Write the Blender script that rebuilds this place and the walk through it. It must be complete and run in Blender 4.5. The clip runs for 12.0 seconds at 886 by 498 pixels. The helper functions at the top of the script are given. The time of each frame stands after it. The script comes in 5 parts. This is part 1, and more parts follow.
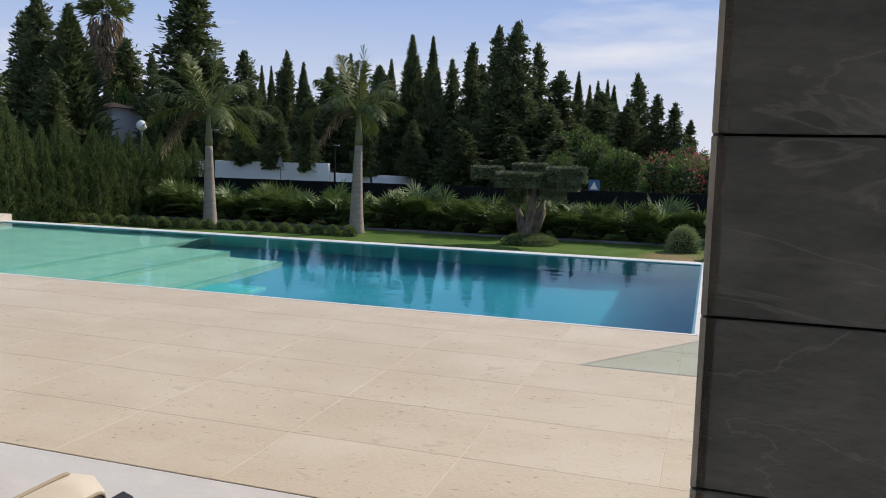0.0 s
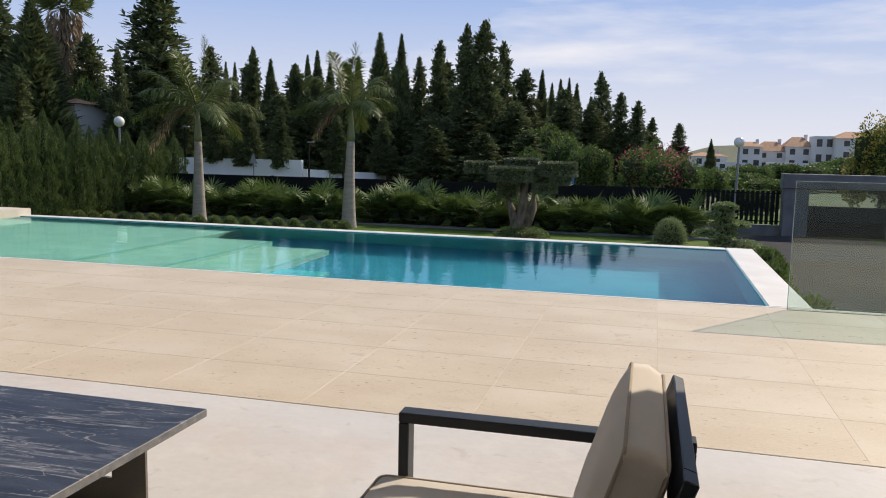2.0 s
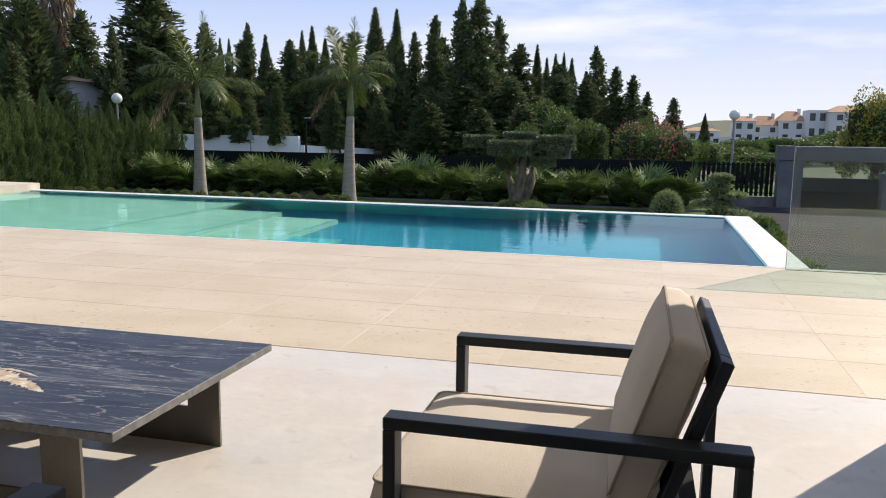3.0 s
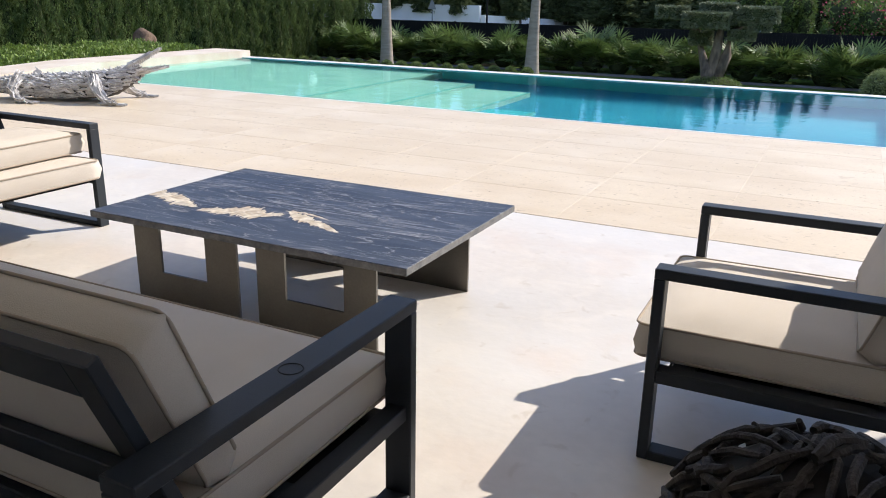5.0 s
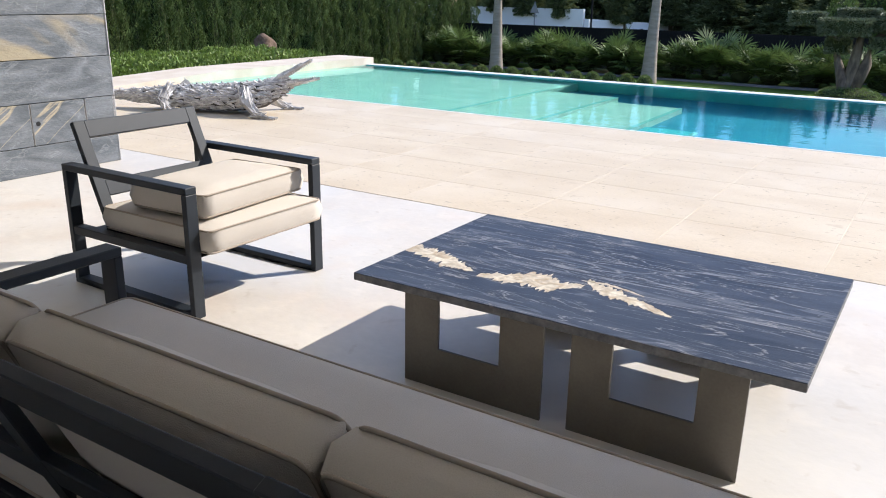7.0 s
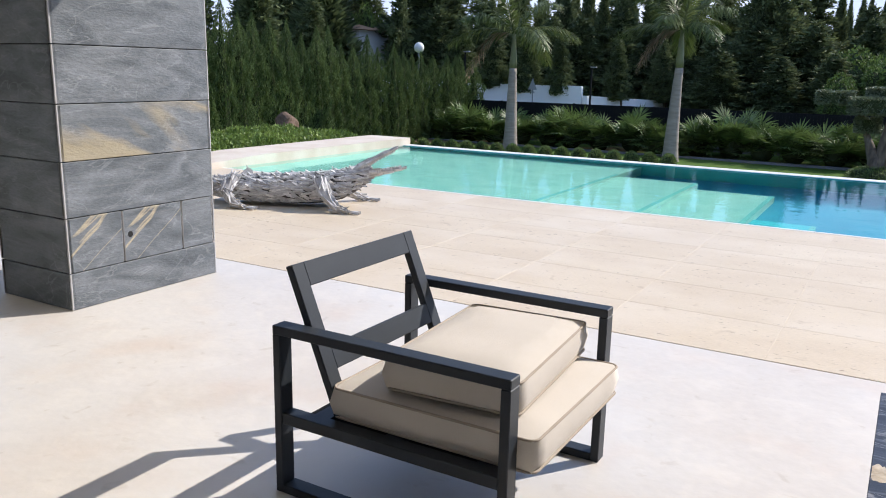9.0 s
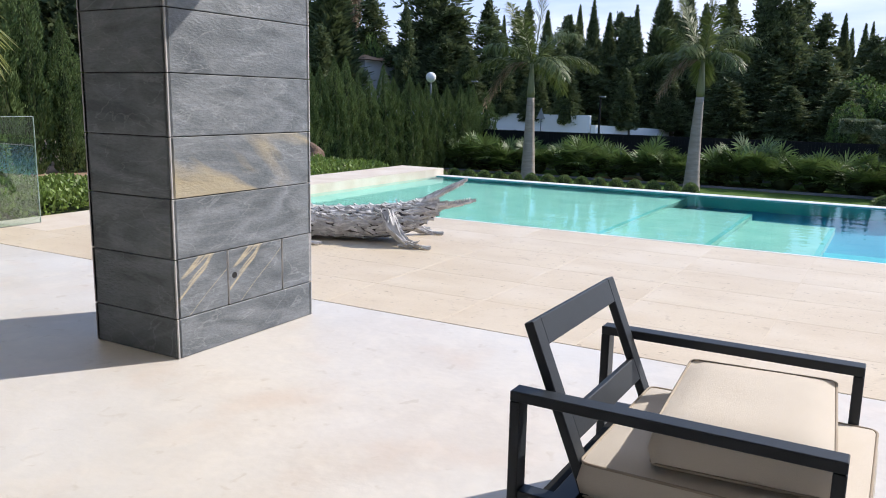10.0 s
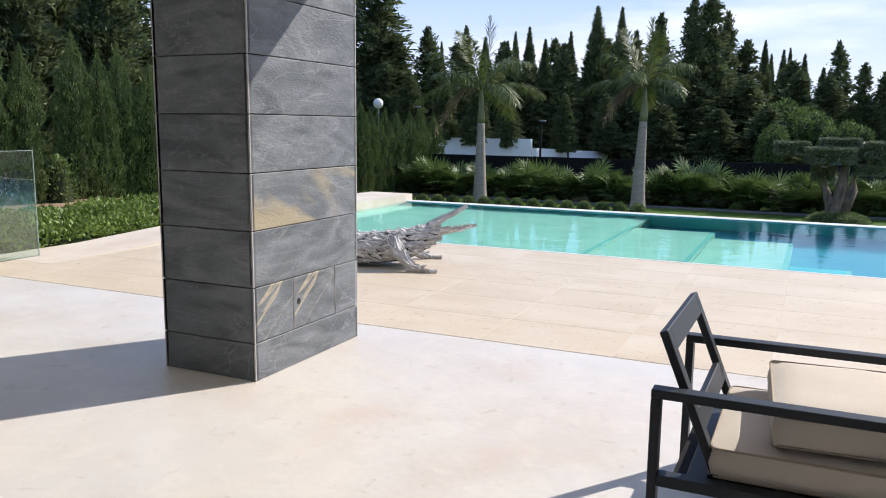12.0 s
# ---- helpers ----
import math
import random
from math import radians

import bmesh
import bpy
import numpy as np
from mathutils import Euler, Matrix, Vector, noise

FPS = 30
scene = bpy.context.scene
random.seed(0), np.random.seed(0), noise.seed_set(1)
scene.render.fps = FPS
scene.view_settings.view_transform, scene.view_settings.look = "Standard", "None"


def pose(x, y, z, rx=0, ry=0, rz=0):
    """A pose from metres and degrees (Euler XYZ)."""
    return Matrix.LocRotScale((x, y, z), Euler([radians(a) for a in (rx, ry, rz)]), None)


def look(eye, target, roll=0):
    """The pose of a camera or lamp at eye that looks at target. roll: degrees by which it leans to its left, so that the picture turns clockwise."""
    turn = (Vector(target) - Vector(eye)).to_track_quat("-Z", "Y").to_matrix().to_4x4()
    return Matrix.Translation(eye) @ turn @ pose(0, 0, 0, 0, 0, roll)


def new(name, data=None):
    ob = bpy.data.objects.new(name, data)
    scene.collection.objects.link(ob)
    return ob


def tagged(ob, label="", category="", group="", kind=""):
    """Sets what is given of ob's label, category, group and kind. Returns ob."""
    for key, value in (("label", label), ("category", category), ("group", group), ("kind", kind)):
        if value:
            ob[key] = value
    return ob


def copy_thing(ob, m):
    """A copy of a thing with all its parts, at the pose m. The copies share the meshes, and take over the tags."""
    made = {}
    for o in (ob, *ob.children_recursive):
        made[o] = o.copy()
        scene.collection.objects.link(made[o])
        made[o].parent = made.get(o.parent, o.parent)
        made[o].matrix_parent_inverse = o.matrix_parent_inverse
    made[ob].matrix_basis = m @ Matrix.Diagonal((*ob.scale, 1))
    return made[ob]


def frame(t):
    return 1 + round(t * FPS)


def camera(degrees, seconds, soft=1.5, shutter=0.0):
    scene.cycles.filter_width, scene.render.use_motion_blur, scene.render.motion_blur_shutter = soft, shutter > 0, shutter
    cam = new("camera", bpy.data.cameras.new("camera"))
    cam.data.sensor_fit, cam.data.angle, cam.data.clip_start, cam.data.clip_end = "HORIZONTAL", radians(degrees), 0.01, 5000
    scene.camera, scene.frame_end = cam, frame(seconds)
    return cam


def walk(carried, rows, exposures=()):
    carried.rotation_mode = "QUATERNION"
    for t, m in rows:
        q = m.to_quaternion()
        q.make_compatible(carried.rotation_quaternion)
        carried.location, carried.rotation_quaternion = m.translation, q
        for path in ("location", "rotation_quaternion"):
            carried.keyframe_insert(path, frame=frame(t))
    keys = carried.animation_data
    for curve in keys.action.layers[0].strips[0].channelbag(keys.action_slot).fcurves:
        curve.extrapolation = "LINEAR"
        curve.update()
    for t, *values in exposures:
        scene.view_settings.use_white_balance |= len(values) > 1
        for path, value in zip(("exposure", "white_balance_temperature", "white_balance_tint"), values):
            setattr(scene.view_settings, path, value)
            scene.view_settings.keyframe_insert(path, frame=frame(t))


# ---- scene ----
cam = camera(58.3, 12.0, 1.0)

PATH = [
    (0, (8.592, -1.5, 1.506), (7.957, 0.381, 1.264), 1.2),
    (0.5, (8.26, -1.735, 1.51), (7.627, 0.147, 1.265), 1.1),
    (1, (7.919, -2.01, 1.462), (7.300, -0.123, 1.223), 1.2),
    (1.5, (7.618, -2.20, 1.428), (7.065, -0.293, 1.188), 1.2),
    (2, (7.410, -2.44, 1.397), (6.901, -0.521, 1.153), 1.15),
    (2.5, (7.347, -2.687, 1.360), (6.855, -0.763, 1.116), 1.1),
    (2.7, (7.330, -2.755, 1.338), (6.84, -0.832, 1.087), 1.0),
    (4.3, (7.239, -2.971, 1.292), (6.664, -1.156, 0.681), 0.6),
    (4.5, (7.237, -3.114, 1.328), (6.614, -1.313, 0.721), 1.0),
    (5, (7.114, -3.217, 1.345), (6.265, -1.512, 0.733), 1.0),
    (5.5, (6.887, -3.184, 1.31), (5.862, -1.581, 0.693), 0.6),
    (6, (6.631, -3.115, 1.355), (5.586, -1.524, 0.74), 0.7),
    (6.5, (6.321, -3.113, 1.395), (5.286, -1.515, 0.783), 1.0),
    (7, (6.007, -3.104, 1.421), (4.989, -1.494, 0.809), 1.0),
    (7.5, (5.659, -3.108, 1.461), (4.659, -1.485, 0.856), 1.3),
    (9.3, (3.91, -2.777, 1.442), (2.924, -1.084, 1.036), 1.2),
    (9.5, (3.743, -2.798, 1.424), (2.757, -1.102, 1.035), 1.2),
    (10, (3.341, -2.912, 1.436), (2.361, -1.209, 1.067), 1.1),
    (10.5, (3.033, -2.995, 1.409), (2.054, -1.286, 1.063), 1.0),
    (11, (2.87, -3.206, 1.412), (1.898, -1.486, 1.098), 0.8),
    (11.5, (2.846, -3.467, 1.444), (1.888, -1.739, 1.135), 0.8),
    (12, (2.88, -3.593, 1.502), (2.043, -1.803, 1.192), 0.6),
]
EXPOSURES = [(0, 0.20, 7400, 11), (0.5, -0.05, 7450, 11), (1.0, -0.02, 7600, 11), (1.4, 0.06, 7750, 12), (2.0, 0.32, 7800, 12), (2.6, 0.47, 7750, 12), (4.4, 0.80, 7150, 12), (7.6, 0.88, 6700, 11), (9.4, 0.71, 6650, 12), (12, 0.72, 6850, 12)]
walk(cam, [(t, look(eye, target, roll)) for t, eye, target, roll in PATH], EXPOSURES)

# ---- light ----
SUN_AZ = math.atan2(0.578, 0.816)          # from +y towards +x
SUN_EL = radians(37.5)
world = bpy.data.worlds.new("sky")
scene.world = world
world.use_nodes = True
wn, wl = world.node_tree.nodes, world.node_tree.links
sky = wn.new("ShaderNodeTexSky")
sky.sky_type = 'NISHITA'
sky.sun_disc = False
sky.sun_elevation, sky.sun_rotation = SUN_EL, SUN_AZ
sky.air_density, sky.dust_density, sky.ozone_density = 1.0, 0.3, 3.0
tc = wn.new("ShaderNodeTexCoord")
mp = wn.new("ShaderNodeMapping")
mp.inputs["Scale"].default_value = (1.6, 1.6, 9.0)
cl = wn.new("ShaderNodeTexNoise")
cl.inputs["Scale"].default_value, cl.inputs["Detail"].default_value, cl.inputs["Roughness"].default_value = 1.3, 7.0, 0.55
cr = wn.new("ShaderNodeMapRange")
cr.inputs["From Min"].default_value, cr.inputs["From Max"].default_value = 0.50, 0.72
cr.inputs["To Max"].default_value = 0.85
mixc = wn.new("ShaderNodeMix")
mixc.data_type = 'RGBA'
mixc.inputs[7].default_value = (5.0, 5.3, 6.0, 1)
wl.new(tc.outputs["Generated"], mp.inputs["Vector"])
wl.new(mp.outputs["Vector"], cl.inputs["Vector"])
wl.new(cl.outputs["Fac"], cr.inputs["Value"])
wl.new(cr.outputs["Result"], mixc.inputs[0])
# haze: pale at the horizon, clearing to blue overhead
sx = wn.new("ShaderNodeSeparateXYZ")
hz = wn.new("ShaderNodeMapRange")
hz.inputs["From Min"].default_value, hz.inputs["From Max"].default_value = 0.40, 0.75
hz.inputs["To Min"].default_value, hz.inputs["To Max"].default_value = 1.0, 0.0
hz.interpolation_type = 'SMOOTHSTEP'
haze = wn.new("ShaderNodeMapRange")
haze.data_type = 'FLOAT_VECTOR'
haze.interpolation_type = 'SMOOTHSTEP'
haze.inputs[7].default_value, haze.inputs[8].default_value = (-0.06, -0.06, -0.06), (0.30, 0.30, 0.30)
haze.inputs[9].default_value, haze.inputs[10].default_value = (4.1, 4.55, 5.5), (1.0, 2.15, 4.9)
mixh = wn.new("ShaderNodeMix")
mixh.data_type = 'RGBA'
wl.new(tc.outputs["Generated"], sx.inputs[0])
wl.new(sx.outputs["Z"], hz.inputs["Value"])
wl.new(sx.outputs["Z"], haze.inputs[6])
wl.new(haze.outputs[1], mixh.inputs[7])
wl.new(hz.outputs["Result"], mixh.inputs[0])
wl.new(sky.outputs["Color"], mixh.inputs[6])
wl.new(mixh.outputs[2], mixc.inputs[6])
wl.new(mixc.outputs[2], wn["Background"].inputs["Color"])
wn["Background"].inputs["Strength"].default_value = 0.15

sun = new("sun", bpy.data.lights.new("sun", 'SUN'))
sun.data.energy, sun.data.angle, sun.data.color = 3.4, radians(0.5), (1.0, 0.955, 0.89)
SUN_DIR = Vector((math.sin(SUN_AZ) * math.cos(SUN_EL), math.cos(SUN_AZ) * math.cos(SUN_EL), math.sin(SUN_EL)))
sun.matrix_world = Matrix.Translation((10, 12, 12)) @ SUN_DIR.to_track_quat("Z", "Y").to_matrix().to_4x4()


# ---- materials ----
def mat(name, c1, c2=None, scale=4.0, rough=0.6, bump=0.0, bscale=60.0, metal=0.0, spec=0.5, fine=0.0, stretch=(1, 1, 1),
        ob=False, lo=0.35, hi=0.65, vary=0.0, trans=0.0, dist=0.0):
    """Two colours mixed by noise at a coarse and a fine scale, with relief."""
    m = bpy.data.materials.new(name)
    m.use_nodes = True
    n, l = m.node_tree.nodes, m.node_tree.links
    b = n["Principled BSDF"]
    b.inputs["Roughness"].default_value, b.inputs["Metallic"].default_value = rough, metal
    b.inputs["Specular IOR Level"].default_value = spec
    c2 = c2 or c1
    co = n.new("ShaderNodeTexCoord" if ob else "ShaderNodeNewGeometry").outputs["Object" if ob else "Position"]
    mpg = n.new("ShaderNodeMapping")
    mpg.inputs["Scale"].default_value = stretch
    l.new(co, mpg.inputs["Vector"])
    if ob:
        oi = n.new("ShaderNodeObjectInfo")
        sh = n.new("ShaderNodeMath")
        sh.operation = 'MULTIPLY'
        sh.inputs[1].default_value = 37.0
        l.new(oi.outputs["Random"], sh.inputs[0])
        l.new(sh.outputs[0], mpg.inputs["Location"])
    t = n.new("ShaderNodeTexNoise")
    t.inputs["Scale"].default_value, t.inputs["Detail"].default_value = scale, 6.0
    t.inputs["Distortion"].default_value = dist
    l.new(mpg.outputs[0], t.inputs["Vector"])
    r = n.new("ShaderNodeMapRange")
    r.inputs["From Min"].default_value, r.inputs["From Max"].default_value = lo, hi
    l.new(t.outputs["Fac"], r.inputs["Value"])
    mx = n.new("ShaderNodeMix")
    mx.data_type = 'RGBA'
    mx.inputs[6].default_value, mx.inputs[7].default_value = (*c1, 1), (*c2, 1)
    l.new(r.outputs[0], mx.inputs[0])
    out = mx.outputs[2]
    f = n.new("ShaderNodeTexNoise")
    f.inputs["Scale"].default_value, f.inputs["Detail"].default_value = bscale, 4.0
    l.new(mpg.outputs[0], f.inputs["Vector"])
    if fine or vary:
        hs = n.new("ShaderNodeHueSaturation")
        l.new(out, hs.inputs["Color"])
        v = n.new("ShaderNodeMapRange")
        v.inputs["To Min"].default_value, v.inputs["To Max"].default_value = 1 - fine - vary, 1 + fine + vary
        if vary:
            src = n.new("ShaderNodeObjectInfo").outputs["Random"] if ob else n.new("ShaderNodeNewGeometry").outputs["Random Per Island"]
        else:
            src = f.outputs["Fac"]
            v.inputs["From Min"].default_value, v.inputs["From Max"].default_value = 0.3, 0.7
        l.new(src, v.inputs["Value"])
        l.new(v.outputs[0], hs.inputs["Value"])
        out = hs.outputs[0]
    l.new(out, b.inputs["Base Color"])
    if bump:
        bp = n.new("ShaderNodeBump")
        bp.inputs["Strength"].default_value, bp.inputs["Distance"].default_value = bump, 0.01
        l.new(f.outputs["Fac"], bp.inputs["Height"])
        l.new(bp.outputs[0], b.inputs["Normal"])
    if trans:
        tr = n.new("ShaderNodeBsdfTranslucent")
        l.new(out, tr.inputs["Color"])
        ms = n.new("ShaderNodeMixShader")
        ms.inputs[0].default_value = trans
        l.new(b.outputs[0], ms.inputs[1])
        l.new(tr.outputs[0], ms.inputs[2])
        l.new(ms.outputs[0], n["Material Output"].inputs["Surface"])
    return m


def overlay(m, colour, scale, lo, hi, stretch=(1, 1, 1), amount=1.0, kind="noise", dist=0.0, ob=False, rot=(0, 0, 0), move=(0, 0, 0)):
    """Lays veins, pits or stains with a shape of their own over a material's colour."""
    n, l = m.node_tree.nodes, m.node_tree.links
    b = n["Principled BSDF"]
    old = b.inputs["Base Color"].links[0].from_socket
    co = n.new("ShaderNodeTexCoord").outputs["Object"] if ob else n.new("ShaderNodeNewGeometry").outputs["Position"]
    mpg = n.new("ShaderNodeMapping")
    mpg.inputs["Scale"].default_value, mpg.inputs["Rotation"].default_value, mpg.inputs["Location"].default_value = stretch, rot, move
    if any(rot):
        mpg.vector_type = 'TEXTURE'
        mpg.inputs["Scale"].default_value = tuple(1 / q for q in stretch)
    l.new(co, mpg.inputs["Vector"])
    if ob == "random":
        sh = n.new("ShaderNodeMath")
        sh.operation = 'MULTIPLY'
        sh.inputs[1].default_value = 53.0
        l.new(n.new("ShaderNodeObjectInfo").outputs["Random"], sh.inputs[0])
        l.new(sh.outputs[0], mpg.inputs["Location"])
    t = n.new("ShaderNodeTexNoise")
    t.inputs["Scale"].default_value, t.inputs["Detail"].default_value, t.inputs["Distortion"].default_value = scale, 7.0, dist
    l.new(mpg.outputs[0], t.inputs["Vector"])
    v = t.outputs["Fac"]
    if kind == "vein":
        d = n.new("ShaderNodeMath")
        d.operation = 'SUBTRACT'
        d.inputs[1].default_value = 0.5
        a = n.new("ShaderNodeMath")
        a.operation = 'ABSOLUTE'
        l.new(v, d.inputs[0])
        l.new(d.outputs[0], a.inputs[0])
        v = a.outputs[0]
    r = n.new("ShaderNodeMapRange")
    r.inputs["From Min"].default_value, r.inputs["From Max"].default_value = lo, hi
    r.inputs["To Max"].default_value = amount
    if kind == "vein":
        r.inputs["To Min"].default_value, r.inputs["To Max"].default_value = amount, 0.0
    l.new(v, r.inputs["Value"])
    mx = n.new("ShaderNodeMix")
    mx.data_type = 'RGBA'
    mx.inputs[7].default_value = (*colour, 1)
    l.new(r.outputs[0], mx.inputs[0])
    l.new(old, mx.inputs[6])
    l.new(mx.outputs[2], b.inputs["Base Color"])
    return m


M_SCREED = mat("pale_microcement", (0.64, 0.61, 0.57), (0.59, 0.54, 0.485), 0.9, 0.45, 0.12, 22, fine=0.03)
overlay(M_SCREED, (0.50, 0.51, 0.51), 0.55, 0.47, 0.66, amount=0.4, dist=0.4)
overlay(M_SCREED, (0.72, 0.67, 0.60), 5.0, 0.50, 0.66, amount=0.35, dist=0.6)
overlay(M_SCREED, (0.70, 0.69, 0.68), 0.55, 0.5, 0.68, amount=0.6)
overlay(M_SCREED, (0.42, 0.36, 0.29), 9, 0.63, 0.72, amount=0.35, dist=0.6)
M_TRAV = mat("travertine", (0.62, 0.525, 0.395), (0.565, 0.465, 0.34), 1.3, 0.55, 0.15, 45, fine=0.05, ob=True, stretch=(1, 2.2, 1))
overlay(M_TRAV, (0.24, 0.18, 0.12), 19, 0.655, 0.69, (1, 2.2, 1), 0.75, dist=0.5, ob="random")
overlay(M_TRAV, (0.66, 0.58, 0.47), 0.9, 0.52, 0.66, amount=0.5, ob="random")
overlay(M_TRAV, (0.50, 0.40, 0.275), 0.55, 0.48, 0.70, amount=0.3, dist=0.5)
overlay(M_TRAV, (0.36, 0.27, 0.18), 7.0, 0.64, 0.74, amount=0.4, dist=0.8)
overlay(M_SCREED, (0.60, 0.47, 0.38), 1.7, 0.55, 0.72, amount=0.35)
M_GROUT = mat("grout", (0.62, 0.53, 0.41), (0.55, 0.46, 0.35), 3, 0.85)
M_COPING = mat("white_coping", (0.78, 0.76, 0.71), (0.70, 0.66, 0.6), 2, 0.5, 0.1, 40)
M_LEDGE = mat("cream_limestone", (0.60, 0.50, 0.39), (0.68, 0.60, 0.50), 2.2, 0.6, 0.2, 40, fine=0.04)
M_SLATE = mat("grey_slate", (0.082, 0.095, 0.106), (0.185, 0.203, 0.22), 1.9, 0.5, 0.35, 34, fine=0.12, ob=True, stretch=(1, 1, 2.6), dist=1.2)
overlay(M_SLATE, (0.33, 0.35, 0.36), 1.5, 0.0, 0.010, (1, 1, 2.6), 0.4, "vein", 1.2, ob="random")
overlay(M_SLATE, (0.30, 0.315, 0.325), 1.1, 0.0, 0.05, (0.5, 0.5, 2.0), 0.22, "vein", 2.4, ob="random")
M_SLATE_RUST = M_SLATE.copy()
M_SLATE_RUST.name = "rust_stained_slate"
overlay(M_SLATE_RUST, (0.42, 0.35, 0.22), 1.7, 0.50, 0.62, (0.4, 1, 2.0), 0.75, dist=0.8, ob=True, rot=(0, radians(24), 0), move=(0.5, 0, 0.1))
M_SLATE_STREAK = M_SLATE.copy()
M_SLATE_STREAK.name = "cream_streaked_slate"
overlay(M_SLATE_STREAK, (0.50, 0.42, 0.28), 0.5, 0.0, 0.006, (0.25, 1, 2.6), 0.85, "vein", 0.7, ob=True, rot=(0, radians(-38), 0))
M_SLATE_EDGE = mat("sawn_slate_edge", (0.52, 0.51, 0.51), (0.38, 0.375, 0.37), 9, 0.7)
M_FRAME = mat("anthracite_aluminium", (0.016, 0.021, 0.028), (0.021, 0.027, 0.035), 5, 0.5, 0.06, 300, metal=0.0, spec=0.35)
M_FABRIC = mat("taupe_fabric", (0.60, 0.55, 0.49), (0.56, 0.51, 0.45), 3, 0.9, 0.25, 420, spec=0.2, fine=0.04)
M_PIPING = mat("taupe_piping", (0.36, 0.31, 0.25), (0.40, 0.34, 0.28), 8, 0.9, spec=0.2)
M_STEEL = mat("brushed_bronze_steel", (0.19, 0.175, 0.15), (0.13, 0.12, 0.105), 2.5, 0.42, 0.05, 120, metal=0.7, fine=0.06)
M_GRANITE = mat("blue_black_granite", (0.022, 0.028, 0.043), (0.046, 0.056, 0.080), 2.0, 0.4, 0.06, 80, stretch=(0.6, 2.4, 1), dist=1.6, fine=0.14, spec=0.22)
overlay(M_GRANITE, (0.17, 0.185, 0.22), 2.6, 0.0, 0.022, (0.34, 2.6, 1), 0.55, "vein", 1.1)
overlay(M_GRANITE, (0.30, 0.305, 0.32), 1.9, 0.0, 0.008, (0.42, 3.0, 1), 0.8, "vein", 1.5, move=(3.1, 1.7, 0))
overlay(M_GRANITE, (0.40, 0.39, 0.38), 3.4, 0.0, 0.005, (0.40, 3.4, 1), 0.7, "vein", 1.0, move=(7.3, 4.1, 0))
M_GRANITE_EDGE = mat("sawn_granite_edge", (0.20, 0.20, 0.20), (0.12, 0.125, 0.135), 22, 0.6, 0.1, 90, fine=0.15)
M_PATCH = mat("cream_quartz_vein", (0.66, 0.60, 0.48), (0.42, 0.33, 0.21), 17, 0.4, 0.1, 60, fine=0.2, dist=1.0)
M_DRIFT = mat("silver_driftwood", (0.66, 0.64, 0.62), (0.47, 0.455, 0.44), 9, 0.9, 0.3, 90, vary=0.3, spec=0.15)
M_CHAR = mat("charred_wood", (0.009, 0.008, 0.007), (0.026, 0.020, 0.016), 12, 0.75, 0.5, 90, vary=0.4)
M_WHITE = mat("white_render", (0.86, 0.855, 0.84), (0.80, 0.795, 0.785), 0.8, 0.8, 0.1, 30)
M_CEIL = mat("white_ceiling", (0.86, 0.85, 0.83), (0.83, 0.82, 0.80), 0.6, 0.8)
M_FENCE = mat("black_steel_fence", (0.008, 0.009, 0.01), (0.013, 0.013, 0.013), 3, 0.75, spec=0.15)
M_STONEWALL = mat("grey_stone_gate", (0.16, 0.16, 0.165), (0.11, 0.11, 0.115), 2, 0.7, 0.2, 30)
M_CYP = mat("cypress_leaf", (0.070, 0.108, 0.036), (0.130, 0.180, 0.060), 1.4, 0.75, spec=0.25, vary=0.4, trans=0.2)
M_CYPD = mat("dark_conifer_leaf", (0.076, 0.102, 0.044), (0.145, 0.178, 0.078), 0.8, 0.7, spec=0.25, vary=0.45, trans=0.28)
M_BROAD = mat("broad_leaf", (0.072, 0.125, 0.03), (0.135, 0.20, 0.052), 0.9, 0.6, spec=0.3, vary=0.4, trans=0.25)
M_BEDLEAF = mat("bright_shrub_leaf", (0.125, 0.195, 0.038), (0.19, 0.265, 0.06), 1.6, 0.5, spec=0.4, vary=0.4, trans=0.3)
M_PALMLEAF = mat("yellow_green_palm_leaf", (0.20, 0.22, 0.05), (0.27, 0.27, 0.075), 1.6, 0.5, spec=0.4, vary=0.35, trans=0.3)
# filler inside the crowns: stops light coming through, inner shade in its dark colour
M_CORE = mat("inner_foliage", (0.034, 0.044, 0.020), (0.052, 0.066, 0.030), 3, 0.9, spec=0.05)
M_BOX = mat("boxwood_leaf", (0.12, 0.18, 0.045), (0.18, 0.24, 0.07), 3, 0.6, vary=0.35, trans=0.2)
M_OLIVE = mat("olive_leaf", (0.125, 0.155, 0.085), (0.19, 0.22, 0.125), 3, 0.55, vary=0.35, trans=0.15)
M_GREYBUSH = mat("silver_green_leaf", (0.20, 0.26, 0.11), (0.27, 0.33, 0.15), 3, 0.7, vary=0.3, trans=0.25)
M_FROND = mat("palm_frond", (0.095, 0.135, 0.040), (0.165, 0.20, 0.07), 1.0, 0.5, spec=0.28, vary=0.35, trans=0.25)
M_DRYFROND = mat("dry_frond", (0.24, 0.17, 0.10), (0.33, 0.25, 0.16), 2, 0.8, vary=0.3, trans=0.2)
M_FAN = mat("fan_palm_leaf", (0.085, 0.138, 0.038), (0.14, 0.20, 0.062), 1.0, 0.5, spec=0.3, vary=0.45, trans=0.2)
M_PALMTRUNK = mat("grey_palm_bark", (0.36, 0.31, 0.26), (0.27, 0.23, 0.19), 3, 0.85, 0.5, 24, stretch=(1, 1, 5), fine=0.08)
M_SHAFT = mat("green_crownshaft", (0.15, 0.165, 0.07), (0.19, 0.2, 0.09), 2, 0.5, stretch=(6, 6, 1))
